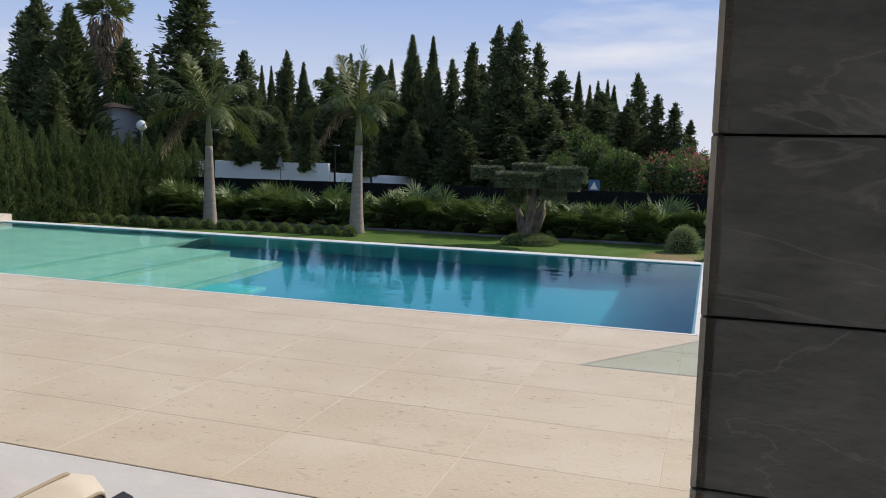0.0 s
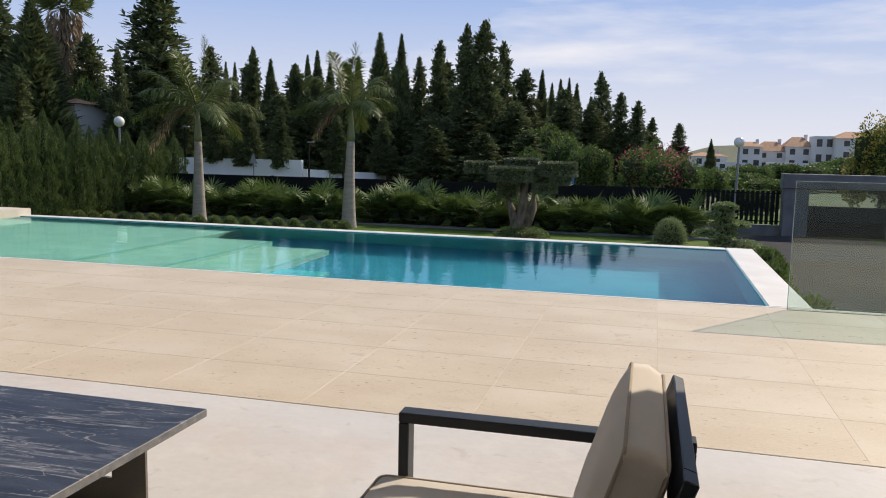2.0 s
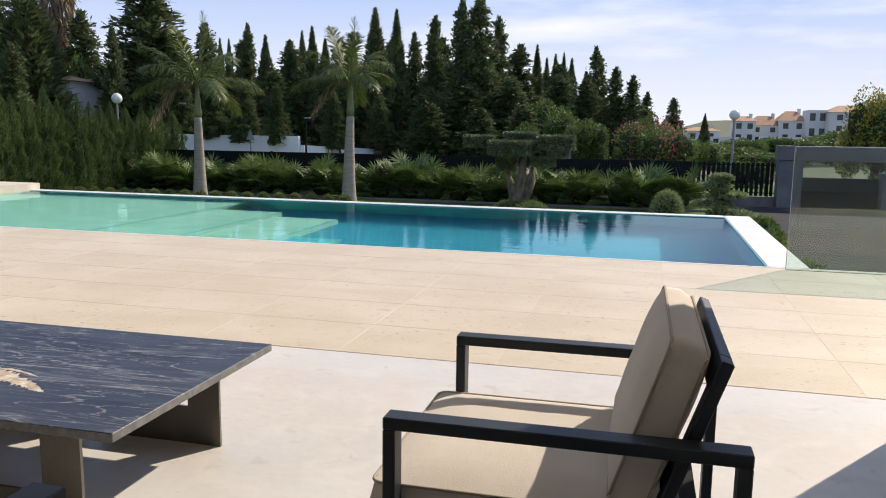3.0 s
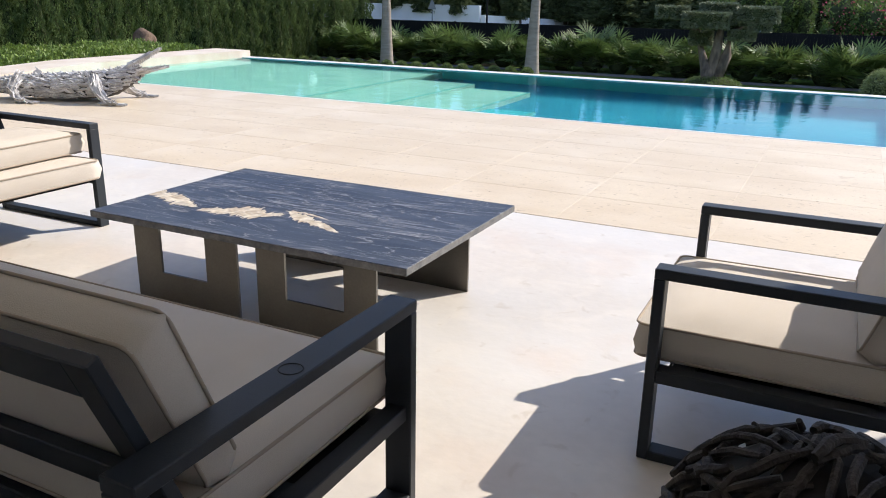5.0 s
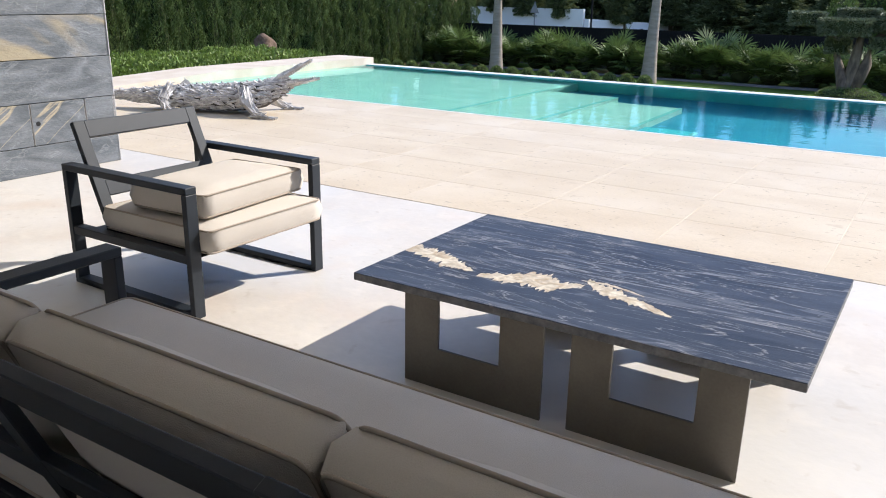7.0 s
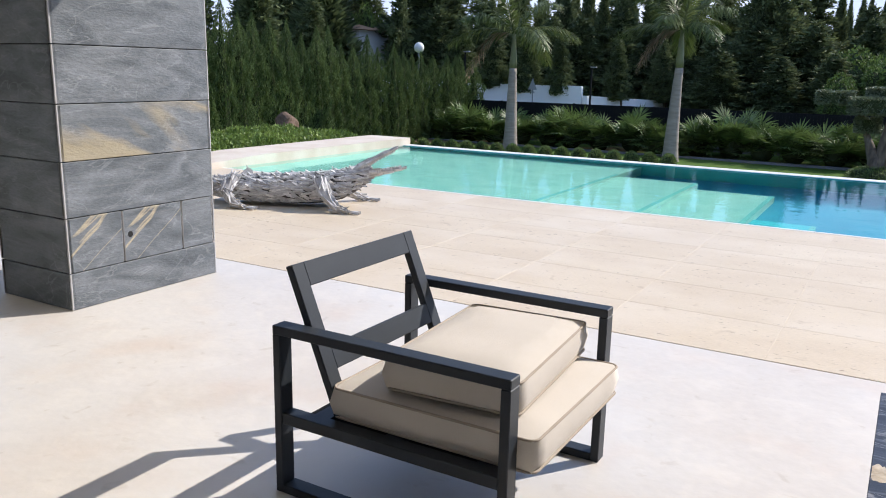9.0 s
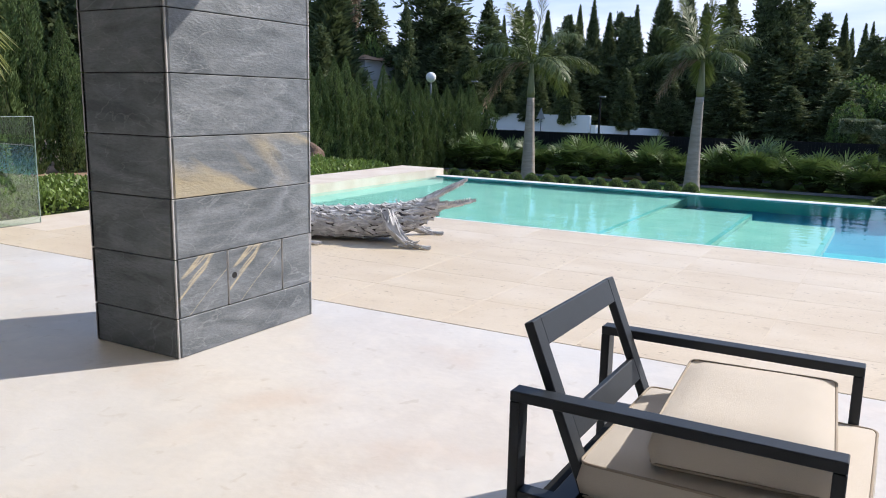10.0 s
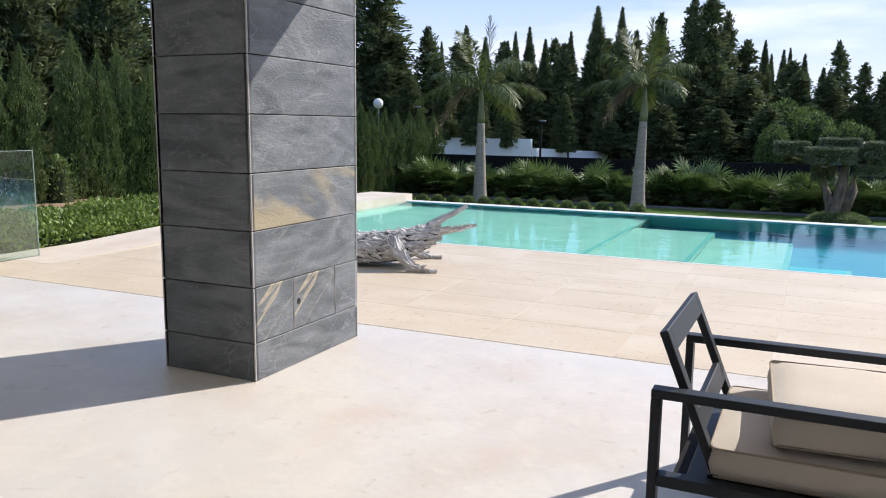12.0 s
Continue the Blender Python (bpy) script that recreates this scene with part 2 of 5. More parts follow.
M_BARK = mat("olive_bark", (0.23, 0.18, 0.13), (0.085, 0.065, 0.05), 7, 0.9, 0.8, 18, stretch=(1, 1, 0.4), fine=0.15)
M_DBARK = mat("dark_bark", (0.09, 0.065, 0.045), (0.13, 0.1, 0.075), 4, 0.9, 0.6, 18)
M_FLOWER = mat("magenta_flower", (0.50, 0.05, 0.11), (0.58, 0.16, 0.23), 4, 0.6, vary=0.3, trans=0.3)
M_YELLOW = mat("yellow_leaf", (0.36, 0.28, 0.05), (0.26, 0.25, 0.06), 2, 0.6, vary=0.35, trans=0.3)
M_GRASS = mat("lawn", (0.065, 0.125, 0.022), (0.10, 0.16, 0.035), 1.2, 0.9, 0.5, 90, spec=0.1, fine=0.15)
overlay(M_GRASS, (0.30, 0.19, 0.11), 0.16, 0.56, 0.64, amount=0.8)
M_HILL = mat("scrub_hillside", (0.06, 0.085, 0.03), (0.12, 0.12, 0.06), 0.08, 0.95, fine=0.2, bscale=1.2)
M_PAVE = mat("grey_driveway", (0.05, 0.05, 0.052), (0.035, 0.035, 0.037), 1, 0.9, 0.04, 30, fine=0.04, spec=0.1)
# pool surface colours carry the water's depth tint, pale shallow to blue deep
M_POOLPALE = mat("shallow_water_tint", (0.34, 0.50, 0.43), (0.26, 0.44, 0.38), 2.5, 0.4, fine=0.05, bscale=30)
# riser shade of the pool steps, painted as darker teal
M_STEPSHADE = mat("step_riser_shade", (0.16, 0.42, 0.38), (0.13, 0.38, 0.35), 3, 0.4, fine=0.05, bscale=30)
M_POOLAQUA = mat("aqua_water_tint", (0.035, 0.36, 0.42), (0.05, 0.40, 0.44), 3, 0.4, fine=0.06, bscale=30)
M_POOLDEEP = mat("deep_water_tint", (0.010, 0.19, 0.29), (0.014, 0.23, 0.33), 1.2, 0.4, fine=0.06, bscale=30)
M_POOLTEAL = mat("teal_water_tint", (0.03, 0.32, 0.33), (0.045, 0.36, 0.35), 2, 0.4, fine=0.05, bscale=30)
M_POOLWALL = mat("dark_water_tint", (0.03, 0.28, 0.36), (0.04, 0.32, 0.38), 2, 0.4, fine=0.05, bscale=30)
M_TERRA = mat("terracotta_tile", (0.50, 0.29, 0.17), (0.40, 0.22, 0.13), 1.5, 0.85, vary=0.15)
M_FARWALL = mat("pale_facade", (0.70, 0.69, 0.66), (0.62, 0.61, 0.58), 0.15, 0.9)
M_DARKGLASS = mat("dark_window", (0.03, 0.035, 0.04), (0.05, 0.055, 0.06), 1, 0.15)
M_GLOBE = mat("opal_globe", (0.8, 0.78, 0.74), (0.74, 0.72, 0.68), 2, 0.3)
M_POST = mat("grey_metal_post", (0.25, 0.26, 0.27), (0.2, 0.2, 0.21), 3, 0.5)
M_ROCK = mat("brown_rock", (0.11, 0.065, 0.04), (0.17, 0.11, 0.075), 5, 0.9, 0.8, 20)
M_SOIL = mat("bed_soil", (0.10, 0.07, 0.05), (0.15, 0.11, 0.08), 4, 0.95, 0.6, 20)
M_SAND = mat("sandy_soil", (0.36, 0.24, 0.15), (0.27, 0.17, 0.10), 1.2, 0.95, 0.5, 18, fine=0.1)
M_GLASSEDGE = mat("green_glass_edge", (0.42, 0.50, 0.46), (0.34, 0.42, 0.39), 6, 0.2)
# shade between the crocodile's driftwood pieces, put into the core's colour
M_DRIFTGAP = mat("driftwood_gap_shade", (0.06, 0.055, 0.05), (0.10, 0.09, 0.085), 9, 0.95)
M_SIGNBLUE = mat("blue_sign", (0.05, 0.14, 0.30), (0.06, 0.15, 0.31), 4, 0.5)
M_BLACK = mat("black_gap", (0.01, 0.01, 0.01), (0.012, 0.012, 0.012), 4, 0.8)


M_WATER = bpy.data.materials.new("pool_water")
M_WATER.use_nodes = True
_n, _l = M_WATER.node_tree.nodes, M_WATER.node_tree.links
_r, _g, _m = _n.new("ShaderNodeBsdfRefraction"), _n.new("ShaderNodeBsdfGlossy"), _n.new("ShaderNodeMixShader")
_r.inputs["Color"].default_value = (0.66, 0.95, 0.965, 1)
_r.inputs["IOR"].default_value, _r.inputs["Roughness"].default_value = 1.33, 0.0
_g.inputs["Roughness"].default_value = 0.02
_g.inputs["Color"].default_value = (0.78, 0.96, 1.0, 1)
_f, _k = _n.new("ShaderNodeFresnel"), _n.new("ShaderNodeMath")
_f.inputs["IOR"].default_value = 1.33
_k.operation = 'MULTIPLY'
_k.inputs[1].default_value = 0.60
_geo, _mp, _t, _bp = _n.new("ShaderNodeNewGeometry"), _n.new("ShaderNodeMapping"), _n.new("ShaderNodeTexNoise"), _n.new("ShaderNodeBump")
_mp.inputs["Scale"].default_value = (0.8, 1.8, 1.0)
_t.inputs["Scale"].default_value, _t.inputs["Detail"].default_value = 2.6, 3.0
_bp.inputs["Strength"].default_value, _bp.inputs["Distance"].default_value = 0.11, 0.02
_l.new(_geo.outputs["Position"], _mp.inputs["Vector"])
_l.new(_mp.outputs[0], _t.inputs["Vector"])
_l.new(_t.outputs["Fac"], _bp.inputs["Height"])
for _q in (_r, _g, _f):
    _l.new(_bp.outputs[0], _q.inputs["Normal"])
_l.new(_f.outputs[0], _k.inputs[0])
_l.new(_k.outputs[0], _m.inputs[0])
_l.new(_r.outputs[0], _m.inputs[1])
_l.new(_g.outputs[0], _m.inputs[2])
_l.new(_m.outputs[0], _n["Material Output"].inputs["Surface"])

M_GLASS = bpy.data.materials.new("balustrade_glass")
M_GLASS.use_nodes = True
_n, _l = M_GLASS.node_tree.nodes, M_GLASS.node_tree.links
_t, _g, _m = _n.new("ShaderNodeBsdfTransparent"), _n.new("ShaderNodeBsdfGlossy"), _n.new("ShaderNodeMixShader")
_t.inputs["Color"].default_value = (0.85, 0.93, 0.89, 1)
_g.inputs["Roughness"].default_value = 0.01
_m.inputs[0].default_value = 0.09
_l.new(_t.outputs[0], _m.inputs[1])
_l.new(_g.outputs[0], _m.inputs[2])
_l.new(_m.outputs[0], _n["Material Output"].inputs["Surface"])



# ---- builders ----
def empty(name, x=0, y=0, z=0, rz=0, **tags):
    e = new(name)
    e.empty_display_size = 0.1
    e.matrix_world = pose(x, y, z, 0, 0, rz)
    return tagged(e, **tags)


def put(name, mesh, parent=None, label="", m=None):
    o = new(name, mesh)
    if parent:
        o.parent = parent
    if m is not None:
        o.matrix_basis = m
    if label:
        tagged(o, label)
    return o


def part(name, bm, material, parent=None, label="", m=None, smooth=False):
    me = bpy.data.meshes.new(name)
    bm.to_mesh(me)
    bm.free()
    for mm in (material if isinstance(material, (list, tuple)) else [material]):
        me.materials.append(mm)
    if smooth:
        me.polygons.foreach_set("use_smooth", [True] * len(me.polygons))
    return put(name, me, parent, label, m)


def raw(name, verts, faces, material, parent=None, label="", smooth=False):
    me = bpy.data.meshes.new(name)
    me.from_pydata([tuple(v) for v in verts], [], [tuple(f) for f in faces])
    for mm in (material if isinstance(material, (list, tuple)) else [material]):
        me.materials.append(mm)
    if smooth:
        me.polygons.foreach_set("use_smooth", [True] * len(me.polygons))
    me.update()
    return put(name, me, parent, label)


def box(x0, x1, y0, y1, z0, z1, bevel=0.0, bm=None, seg=1):
    own = bmesh.new()
    bmesh.ops.create_cube(own, size=1.0, matrix=Matrix.Translation(((x0 + x1) / 2, (y0 + y1) / 2, (z0 + z1) / 2))
                          @ Matrix.Diagonal((x1 - x0, y1 - y0, z1 - z0, 1)))
    if bevel:
        bmesh.ops.bevel(own, geom=own.edges[:], offset=bevel, segments=seg, affect='EDGES', profile=0.5)
    if bm is None:
        return own
    me = bpy.data.meshes.new("tmp")
    own.to_mesh(me)
    own.free()
    bm.from_mesh(me)
    bpy.data.meshes.remove(me)
    return bm


def bar(p, q, w, h, bevel=0.003, side=(0, 1, 0)):
    """A flat bar from p to q; w across along side, h the other way."""
    p, q = Vector(p), Vector(q)
    d = (q - p).normalized()
    s = Vector(side)
    s = (s - d * s.dot(d)).normalized()
    u = d.cross(s)
    bm = bmesh.new()
    m = Matrix((d, s, u)).transposed().to_4x4()
    bmesh.ops.create_cube(bm, size=1.0, matrix=Matrix.Translation((p + q) / 2) @ m @ Matrix.Diagonal(((q - p).length, w, h, 1)))
    bmesh.ops.bevel(bm, geom=bm.edges[:], offset=bevel, segments=1, affect='EDGES')
    return bm


def tube(path, radii, sides=10, cap=True):
    """A tapered tube along a path: vertices and faces."""
    v, f = [], []
    for i, (p, r) in enumerate(zip(path, radii)):
        p = Vector(p)
        a = Vector(path[max(i - 1, 0)])
        b = Vector(path[min(i + 1, len(path) - 1)])
        d = (b - a).normalized()
        s = d.cross(Vector((0.31, 0.17, 1.0)) if abs(d.z) < 0.95 else Vector((1, 0, 0))).normalized()
        u = d.cross(s)
        for k in range(sides):
            w = 2 * math.pi * k / sides
            v.append(p + (s * math.cos(w) + u * math.sin(w)) * r)
    for i in range(len(path) - 1):
        for k in range(sides):
            k2 = (k + 1) % sides
            f.append((i * sides + k, i * sides + k2, (i + 1) * sides + k2, (i + 1) * sides + k))
    if cap:
        f.append(tuple(range(sides))[::-1])
        f.append(tuple(range((len(path) - 1) * sides, len(path) * sides)))
    return v, f


def join(*meshes):
    v, f = [], []
    for mv, mf in meshes:
        o = len(v)
        v += list(mv)
        f += [tuple(i + o for i in t) for t in mf]
    return v, f


def leaves(rng, pts, axis, length, width, jitter=0.5):
    """Small pointed leaves at pts along axis, as rhombs. Returns verts, faces."""
    n = len(pts)
    ax = axis + rng.normal(0, jitter, (n, 3))
    ax /= np.linalg.norm(ax, axis=1)[:, None] + 1e-9
    sd = np.cross(ax, rng.normal(0, 1, (n, 3)))
    sd /= np.linalg.norm(sd, axis=1)[:, None] + 1e-9
    L = (length * rng.uniform(0.6, 1.3, n))[:, None]
    W = (width * rng.uniform(0.6, 1.3, n))[:, None]
    v = np.stack([pts, pts + ax * L * 0.45 + sd * W, pts + ax * L, pts + ax * L * 0.45 - sd * W], 1).reshape(-1, 3)
    f = np.arange(4 * n).reshape(n, 4)
    return v, f


def np_mesh(name, v, f, material):
    me = bpy.data.meshes.new(name)
    me.vertices.add(len(v))
    me.vertices.foreach_set("co", np.asarray(v, dtype=np.float32).ravel())
    k = f.shape[1]
    me.loops.add(len(f) * k)
    me.loops.foreach_set("vertex_index", f.ravel().astype(np.int32))
    me.polygons.add(len(f))
    me.polygons.foreach_set("loop_start", np.arange(0, len(f) * k, k, dtype=np.int32))
    me.materials.append(material)
    me.update()
    me.validate()
    return me


def stack(*vf):
    V, F, o = [], [], 0
    for v, f in vf:
        V.append(np.asarray(v))
        F.append(np.asarray(f) + o)
        o += len(v)
    return np.concatenate(V), np.concatenate(F)

# ---- structure ----
SEAM, POOL_N, POOL_F, POOL_L, POOL_R = 1.46, 5.52, 10.24, -4.40, 8.50
GARDEN = -1.12


def ground_height(x, y):
    """The land: lawn level with the terrace on the left, a lower garden beyond the pool, falling away to a valley and rising to a far hill."""
    a = min(max((y - 8.0) / 8.0, 0), 1)
    left = -0.30 + (GARDEN + 0.30) * a * a * (3 - 2 * a)
    b = min(max((x + 5.4) / 1.2, 0), 1)
    h = left * (1 - b) + GARDEN * b
    d = math.hypot(x - 5, y)
    if d > 34:
        h -= (d - 34) * 0.012
    if d > 110:
        h += (d - 110) * 0.03 * min(max((x + 40) / 160, 0), 1)
    return h


gx = [-900, -500, -300, -180, -110, -70, -45] + [-32 + i for i in range(0, 27)] + [-5.45, -4.2, -3, 0, 3, 6, 9, 9.4, 12, 15, 18, 22, 28, 36, 50, 75, 110, 180, 300, 500, 900]
gy = [-900, -400, -150, -60, -25, -12, -7, -3, 0, 3, 5, 6.5, 8, 9, 10, 10.5] + [11 + i for i in range(0, 26)] + [40, 46, 55, 70, 90, 120, 160, 220, 320, 500, 900, 1600]
gv, gf = [], []
for y in gy:
    for x in gx:
        inside = -5.3 < x < 9.2 and -13 < y < 10.4
        gv.append((x, y, -2.6 if inside else ground_height(x, y) + 0.05 * noise.noise((x * 0.3, y * 0.3, 0))))
for j in range(len(gy) - 1):
    for i in range(len(gx) - 1):
        k = j * len(gx) + i
        gf.append((k, k + 1, k + 1 + len(gx), k + len(gx)))
ground = raw("ground", gv, gf, [M_GRASS, M_HILL], smooth=True)
for p in ground.data.polygons:
    c = p.center
    if math.hypot(c.x - 5, c.y) > 38:
        p.material_index = 1
tagged(ground, "green lawn running out to a scrubby hillside", "lawn", kind="structure")

porch = part("floor", box(-14, 20, -6.0, SEAM - 0.006, -0.3, 0.0), M_SCREED)
tagged(porch, "pale cream polished microcement porch floor", "floor", kind="structure")
strip = part("trim", box(-4.9, 12, SEAM - 0.006, SEAM + 0.006, -0.3, -0.003), M_SOIL)
tagged(strip, "thin dark joint between porch floor and terrace", "joint", kind="structure")

roof = part("ceiling", box(-16, 22, -6.0, 1.29, 2.9, 3.25, 0.01), M_CEIL)
tagged(roof, "white flat porch roof over slate pillars", "ceiling", kind="structure")
# unseen closing wall, kept near and white to bounce light into the porch
wall_back = part("wall_south", box(-16, 22, -6.3, -6.0, -0.3, 3.25), M_WHITE)
tagged(wall_back, "unseen plain white wall behind the porch, added to bounce light", "wall", kind="structure")

# the terrace: a bed of grout with the stone slabs on it
terrace = raw("pavement", *join(
    ([(-5.4, SEAM + .006, -.0009), (12.5, SEAM + .006, -.0009), (12.5, POOL_N - .05, -.0009), (-5.4, POOL_N - .05, -.0009),
      (-5.4, SEAM + .006, -.4), (12.5, SEAM + .006, -.4), (12.5, POOL_N - .05, -.4), (-5.4, POOL_N - .05, -.4)],
     [(0, 1, 2, 3), (0, 4, 5, 1), (1, 5, 6, 2), (2, 6, 7, 3), (3, 7, 4, 0)])), M_GROUT)
tagged(terrace, "cream travertine terrace slabs beside the pool", "terrace", kind="structure")

# ---- pool ----
coping = part("trim", box(POOL_L, 9.6, POOL_N - 0.05, POOL_N, -0.35, 0.003, 0.004), M_COPING)
tagged(coping, "narrow white pool edge along the terrace", "pool edge", kind="structure")
edge_far = part("trim", box(POOL_L, POOL_R, POOL_F, POOL_F + 0.26, -1.6, 0.004, 0.012), M_COPING)
tagged(edge_far, "white overflow edge at the far side of the pool", "pool edge", kind="structure")
edge_right = part("trim", box(POOL_R, POOL_R + 0.40, POOL_N, POOL_F + 0.26, -1.6, 0.004, 0.012), M_COPING)
tagged(edge_right, "wide white stone pool edge", "pool edge", kind="structure")
# the limestone ledge rises gently out of the terrace border and closes the pool's shallow end
lv = []
for y, z in ((2.137, 0.001), (3.2, 0.004), (6.4, 0.13), (POOL_F + 0.26, 0.13)):
    lv += [(POOL_L - 0.95, y, z), (POOL_L, y, z), (POOL_L, y, -1.3), (POOL_L - 0.95, y, -1.3)]
lf_ = [(i * 4 + k, i * 4 + (k + 1) % 4, i * 4 + 4 + (k + 1) % 4, i * 4 + 4 + k) for i in range(3) for k in range(4)] + [(0, 1, 2, 3), (15, 14, 13, 12)]
ledge = raw("trim", lv, lf_, M_LEDGE)
tagged(ledge, "raised cream limestone ledge closing the pool", "pool wall", kind="structure")
pool = empty("pool_basin", 0, 0, 0, label="tiled swimming pool with a shallow beach and steps", category="pool", kind="structure")
# floors turn bluer with depth by colour, standing for light lost in water
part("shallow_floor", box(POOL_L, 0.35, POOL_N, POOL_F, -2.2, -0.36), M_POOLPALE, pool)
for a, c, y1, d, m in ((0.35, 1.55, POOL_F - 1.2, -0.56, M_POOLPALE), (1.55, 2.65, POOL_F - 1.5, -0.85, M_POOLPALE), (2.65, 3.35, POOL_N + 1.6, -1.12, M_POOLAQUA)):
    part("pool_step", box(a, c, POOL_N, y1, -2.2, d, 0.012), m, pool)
    # dark strip along the step edge stands for the riser's shade
    part("step_edge_shade", box(c - 0.06, c + 0.003, POOL_N + 0.02, y1 - 0.01, d - 0.02, d + 0.003), M_STEPSHADE, pool)
part("step_edge_shade", box(0.29, 0.353, POOL_N + 0.02, POOL_F - 1.2, -0.38, -0.357), M_STEPSHADE, pool)
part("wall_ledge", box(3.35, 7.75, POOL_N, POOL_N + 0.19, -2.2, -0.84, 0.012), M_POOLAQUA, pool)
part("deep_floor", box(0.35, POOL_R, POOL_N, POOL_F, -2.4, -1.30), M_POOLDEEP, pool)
for nm, bx in (("near_wall", (POOL_L, POOL_R, POOL_N - 0.001, POOL_N + 0.012, -2.2, -0.004)),
               ("far_wall", (POOL_L, POOL_R, POOL_F - 0.012, POOL_F + 0.001, -2.2, -0.004)),
               ("end_wall", (POOL_R - 0.012, POOL_R + 0.001, POOL_N, POOL_F, -2.2, -0.004))):
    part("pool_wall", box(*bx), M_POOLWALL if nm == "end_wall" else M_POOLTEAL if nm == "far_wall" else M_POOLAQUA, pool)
water = raw("water", [(POOL_L - .01, POOL_N - .01, -.012), (POOL_R + .01, POOL_N - .01, -.012), (POOL_R + .01, POOL_F + .01, -.012), (POOL_L - .01, POOL_F + .01, -.012)],
            [(0, 1, 2, 3)], M_WATER)
water.visible_shadow = False
tagged(water, "calm turquoise pool water with soft ripples", "water", kind="structure")

# ---- slate pillars ----
COURSES = [0.0, 0.227, 0.557, 0.887, 1.217, 1.548, 1.878, 2.208, 2.538, 2.9]


def slab_mesh(name, length, height, material):
    """A slate slab in its own plane: x along, z up, face towards -y, sawn bevel at its ends."""
    bm = box(0, length, 0, 0.028, 0.002, height - 0.003, 0.003)
    for f in bm.faces:
        if abs(f.normal.x) > 0.3:
            f.material_index = 1
    me = bpy.data.meshes.new(name)
    bm.to_mesh(me)
    bm.free()
    me.materials.append(material)
    me.materials.append(M_SLATE_EDGE)
    return me


def pillar(x, y, label):
    W, D = 0.69, 1.14
    e = empty("pillar", x, y, 0, label=label, category="pillar")
    part("core", box(-W + 0.02, -0.02, 0.02, D - 0.02, 0, 2.9), M_BLACK, e)
    cache = {}
    for i in range(len(COURSES) - 1):
        z, h = COURSES[i], COURSES[i + 1] - COURSES[i]
        for side, (ln, m) in enumerate(((W, pose(-W, 0, z)), (D, pose(0, 0, z, 0, 0, 90)), (W, pose(0, D, z, 0, 0, 180)), (D, pose(-W, D, z, 0, 0, 270)))):
            if side == 1 and i == 1:
                for a, b, nm in ((0, 0.381, "slab"), (0.392, 0.849, "hatch"), (0.860, D, "slab")):
                    o = put(nm, slab_mesh(nm, b - a, h, M_SLATE if a > 0.8 else M_SLATE_STREAK), e, m=m @ pose(a, 0, 0))
                    if nm == "hatch":
                        tagged(o, "small slate hatch door with a finger hole")
                        # black disc on the slab stands for the dark inside the finger hole
                        v, f = tube([(0.045, -0.0015, h * 0.52), (0.045, 0.004, h * 0.52)], [0.019, 0.019], 14)
                        raw("finger_hole_disc", v, f, M_BLACK, o)
                continue
            rust = side == 1 and i == 3 
            key = (side % 2, round(h, 3), rust)
            if key not in cache:
                cache[key] = slab_mesh("slab", ln, h, M_SLATE_RUST if rust else M_SLATE)
            put("slab", cache[key], e, m=m)
    for cx, cy in ((0, 0), (0, D), (-W, 0), (-W, D)):
        sx_, sy_ = (1 if cx == 0 else -1), (1 if cy > 0 else -1)
        a, c = cx + 0.0015 * sx_, cy + 0.0015 * sy_
        for i in range(len(COURSES) - 1):
            part("corner_edge", box(min(a, a - 0.011 * sx_), max(a, a - 0.011 * sx_), min(c, c - 0.011 * sy_), max(c, c - 0.011 * sy_), COURSES[i] + 0.002, COURSES[i + 1] - 0.003, 0.002),
                 M_SLATE_EDGE, e)
    return e


pillar(0.0, 0.0, "grey slate-clad pillar with a small hatch door")
pillar(8.585 + 0.69, 0.012, "grey slate-clad pillar beside the pool terrace")


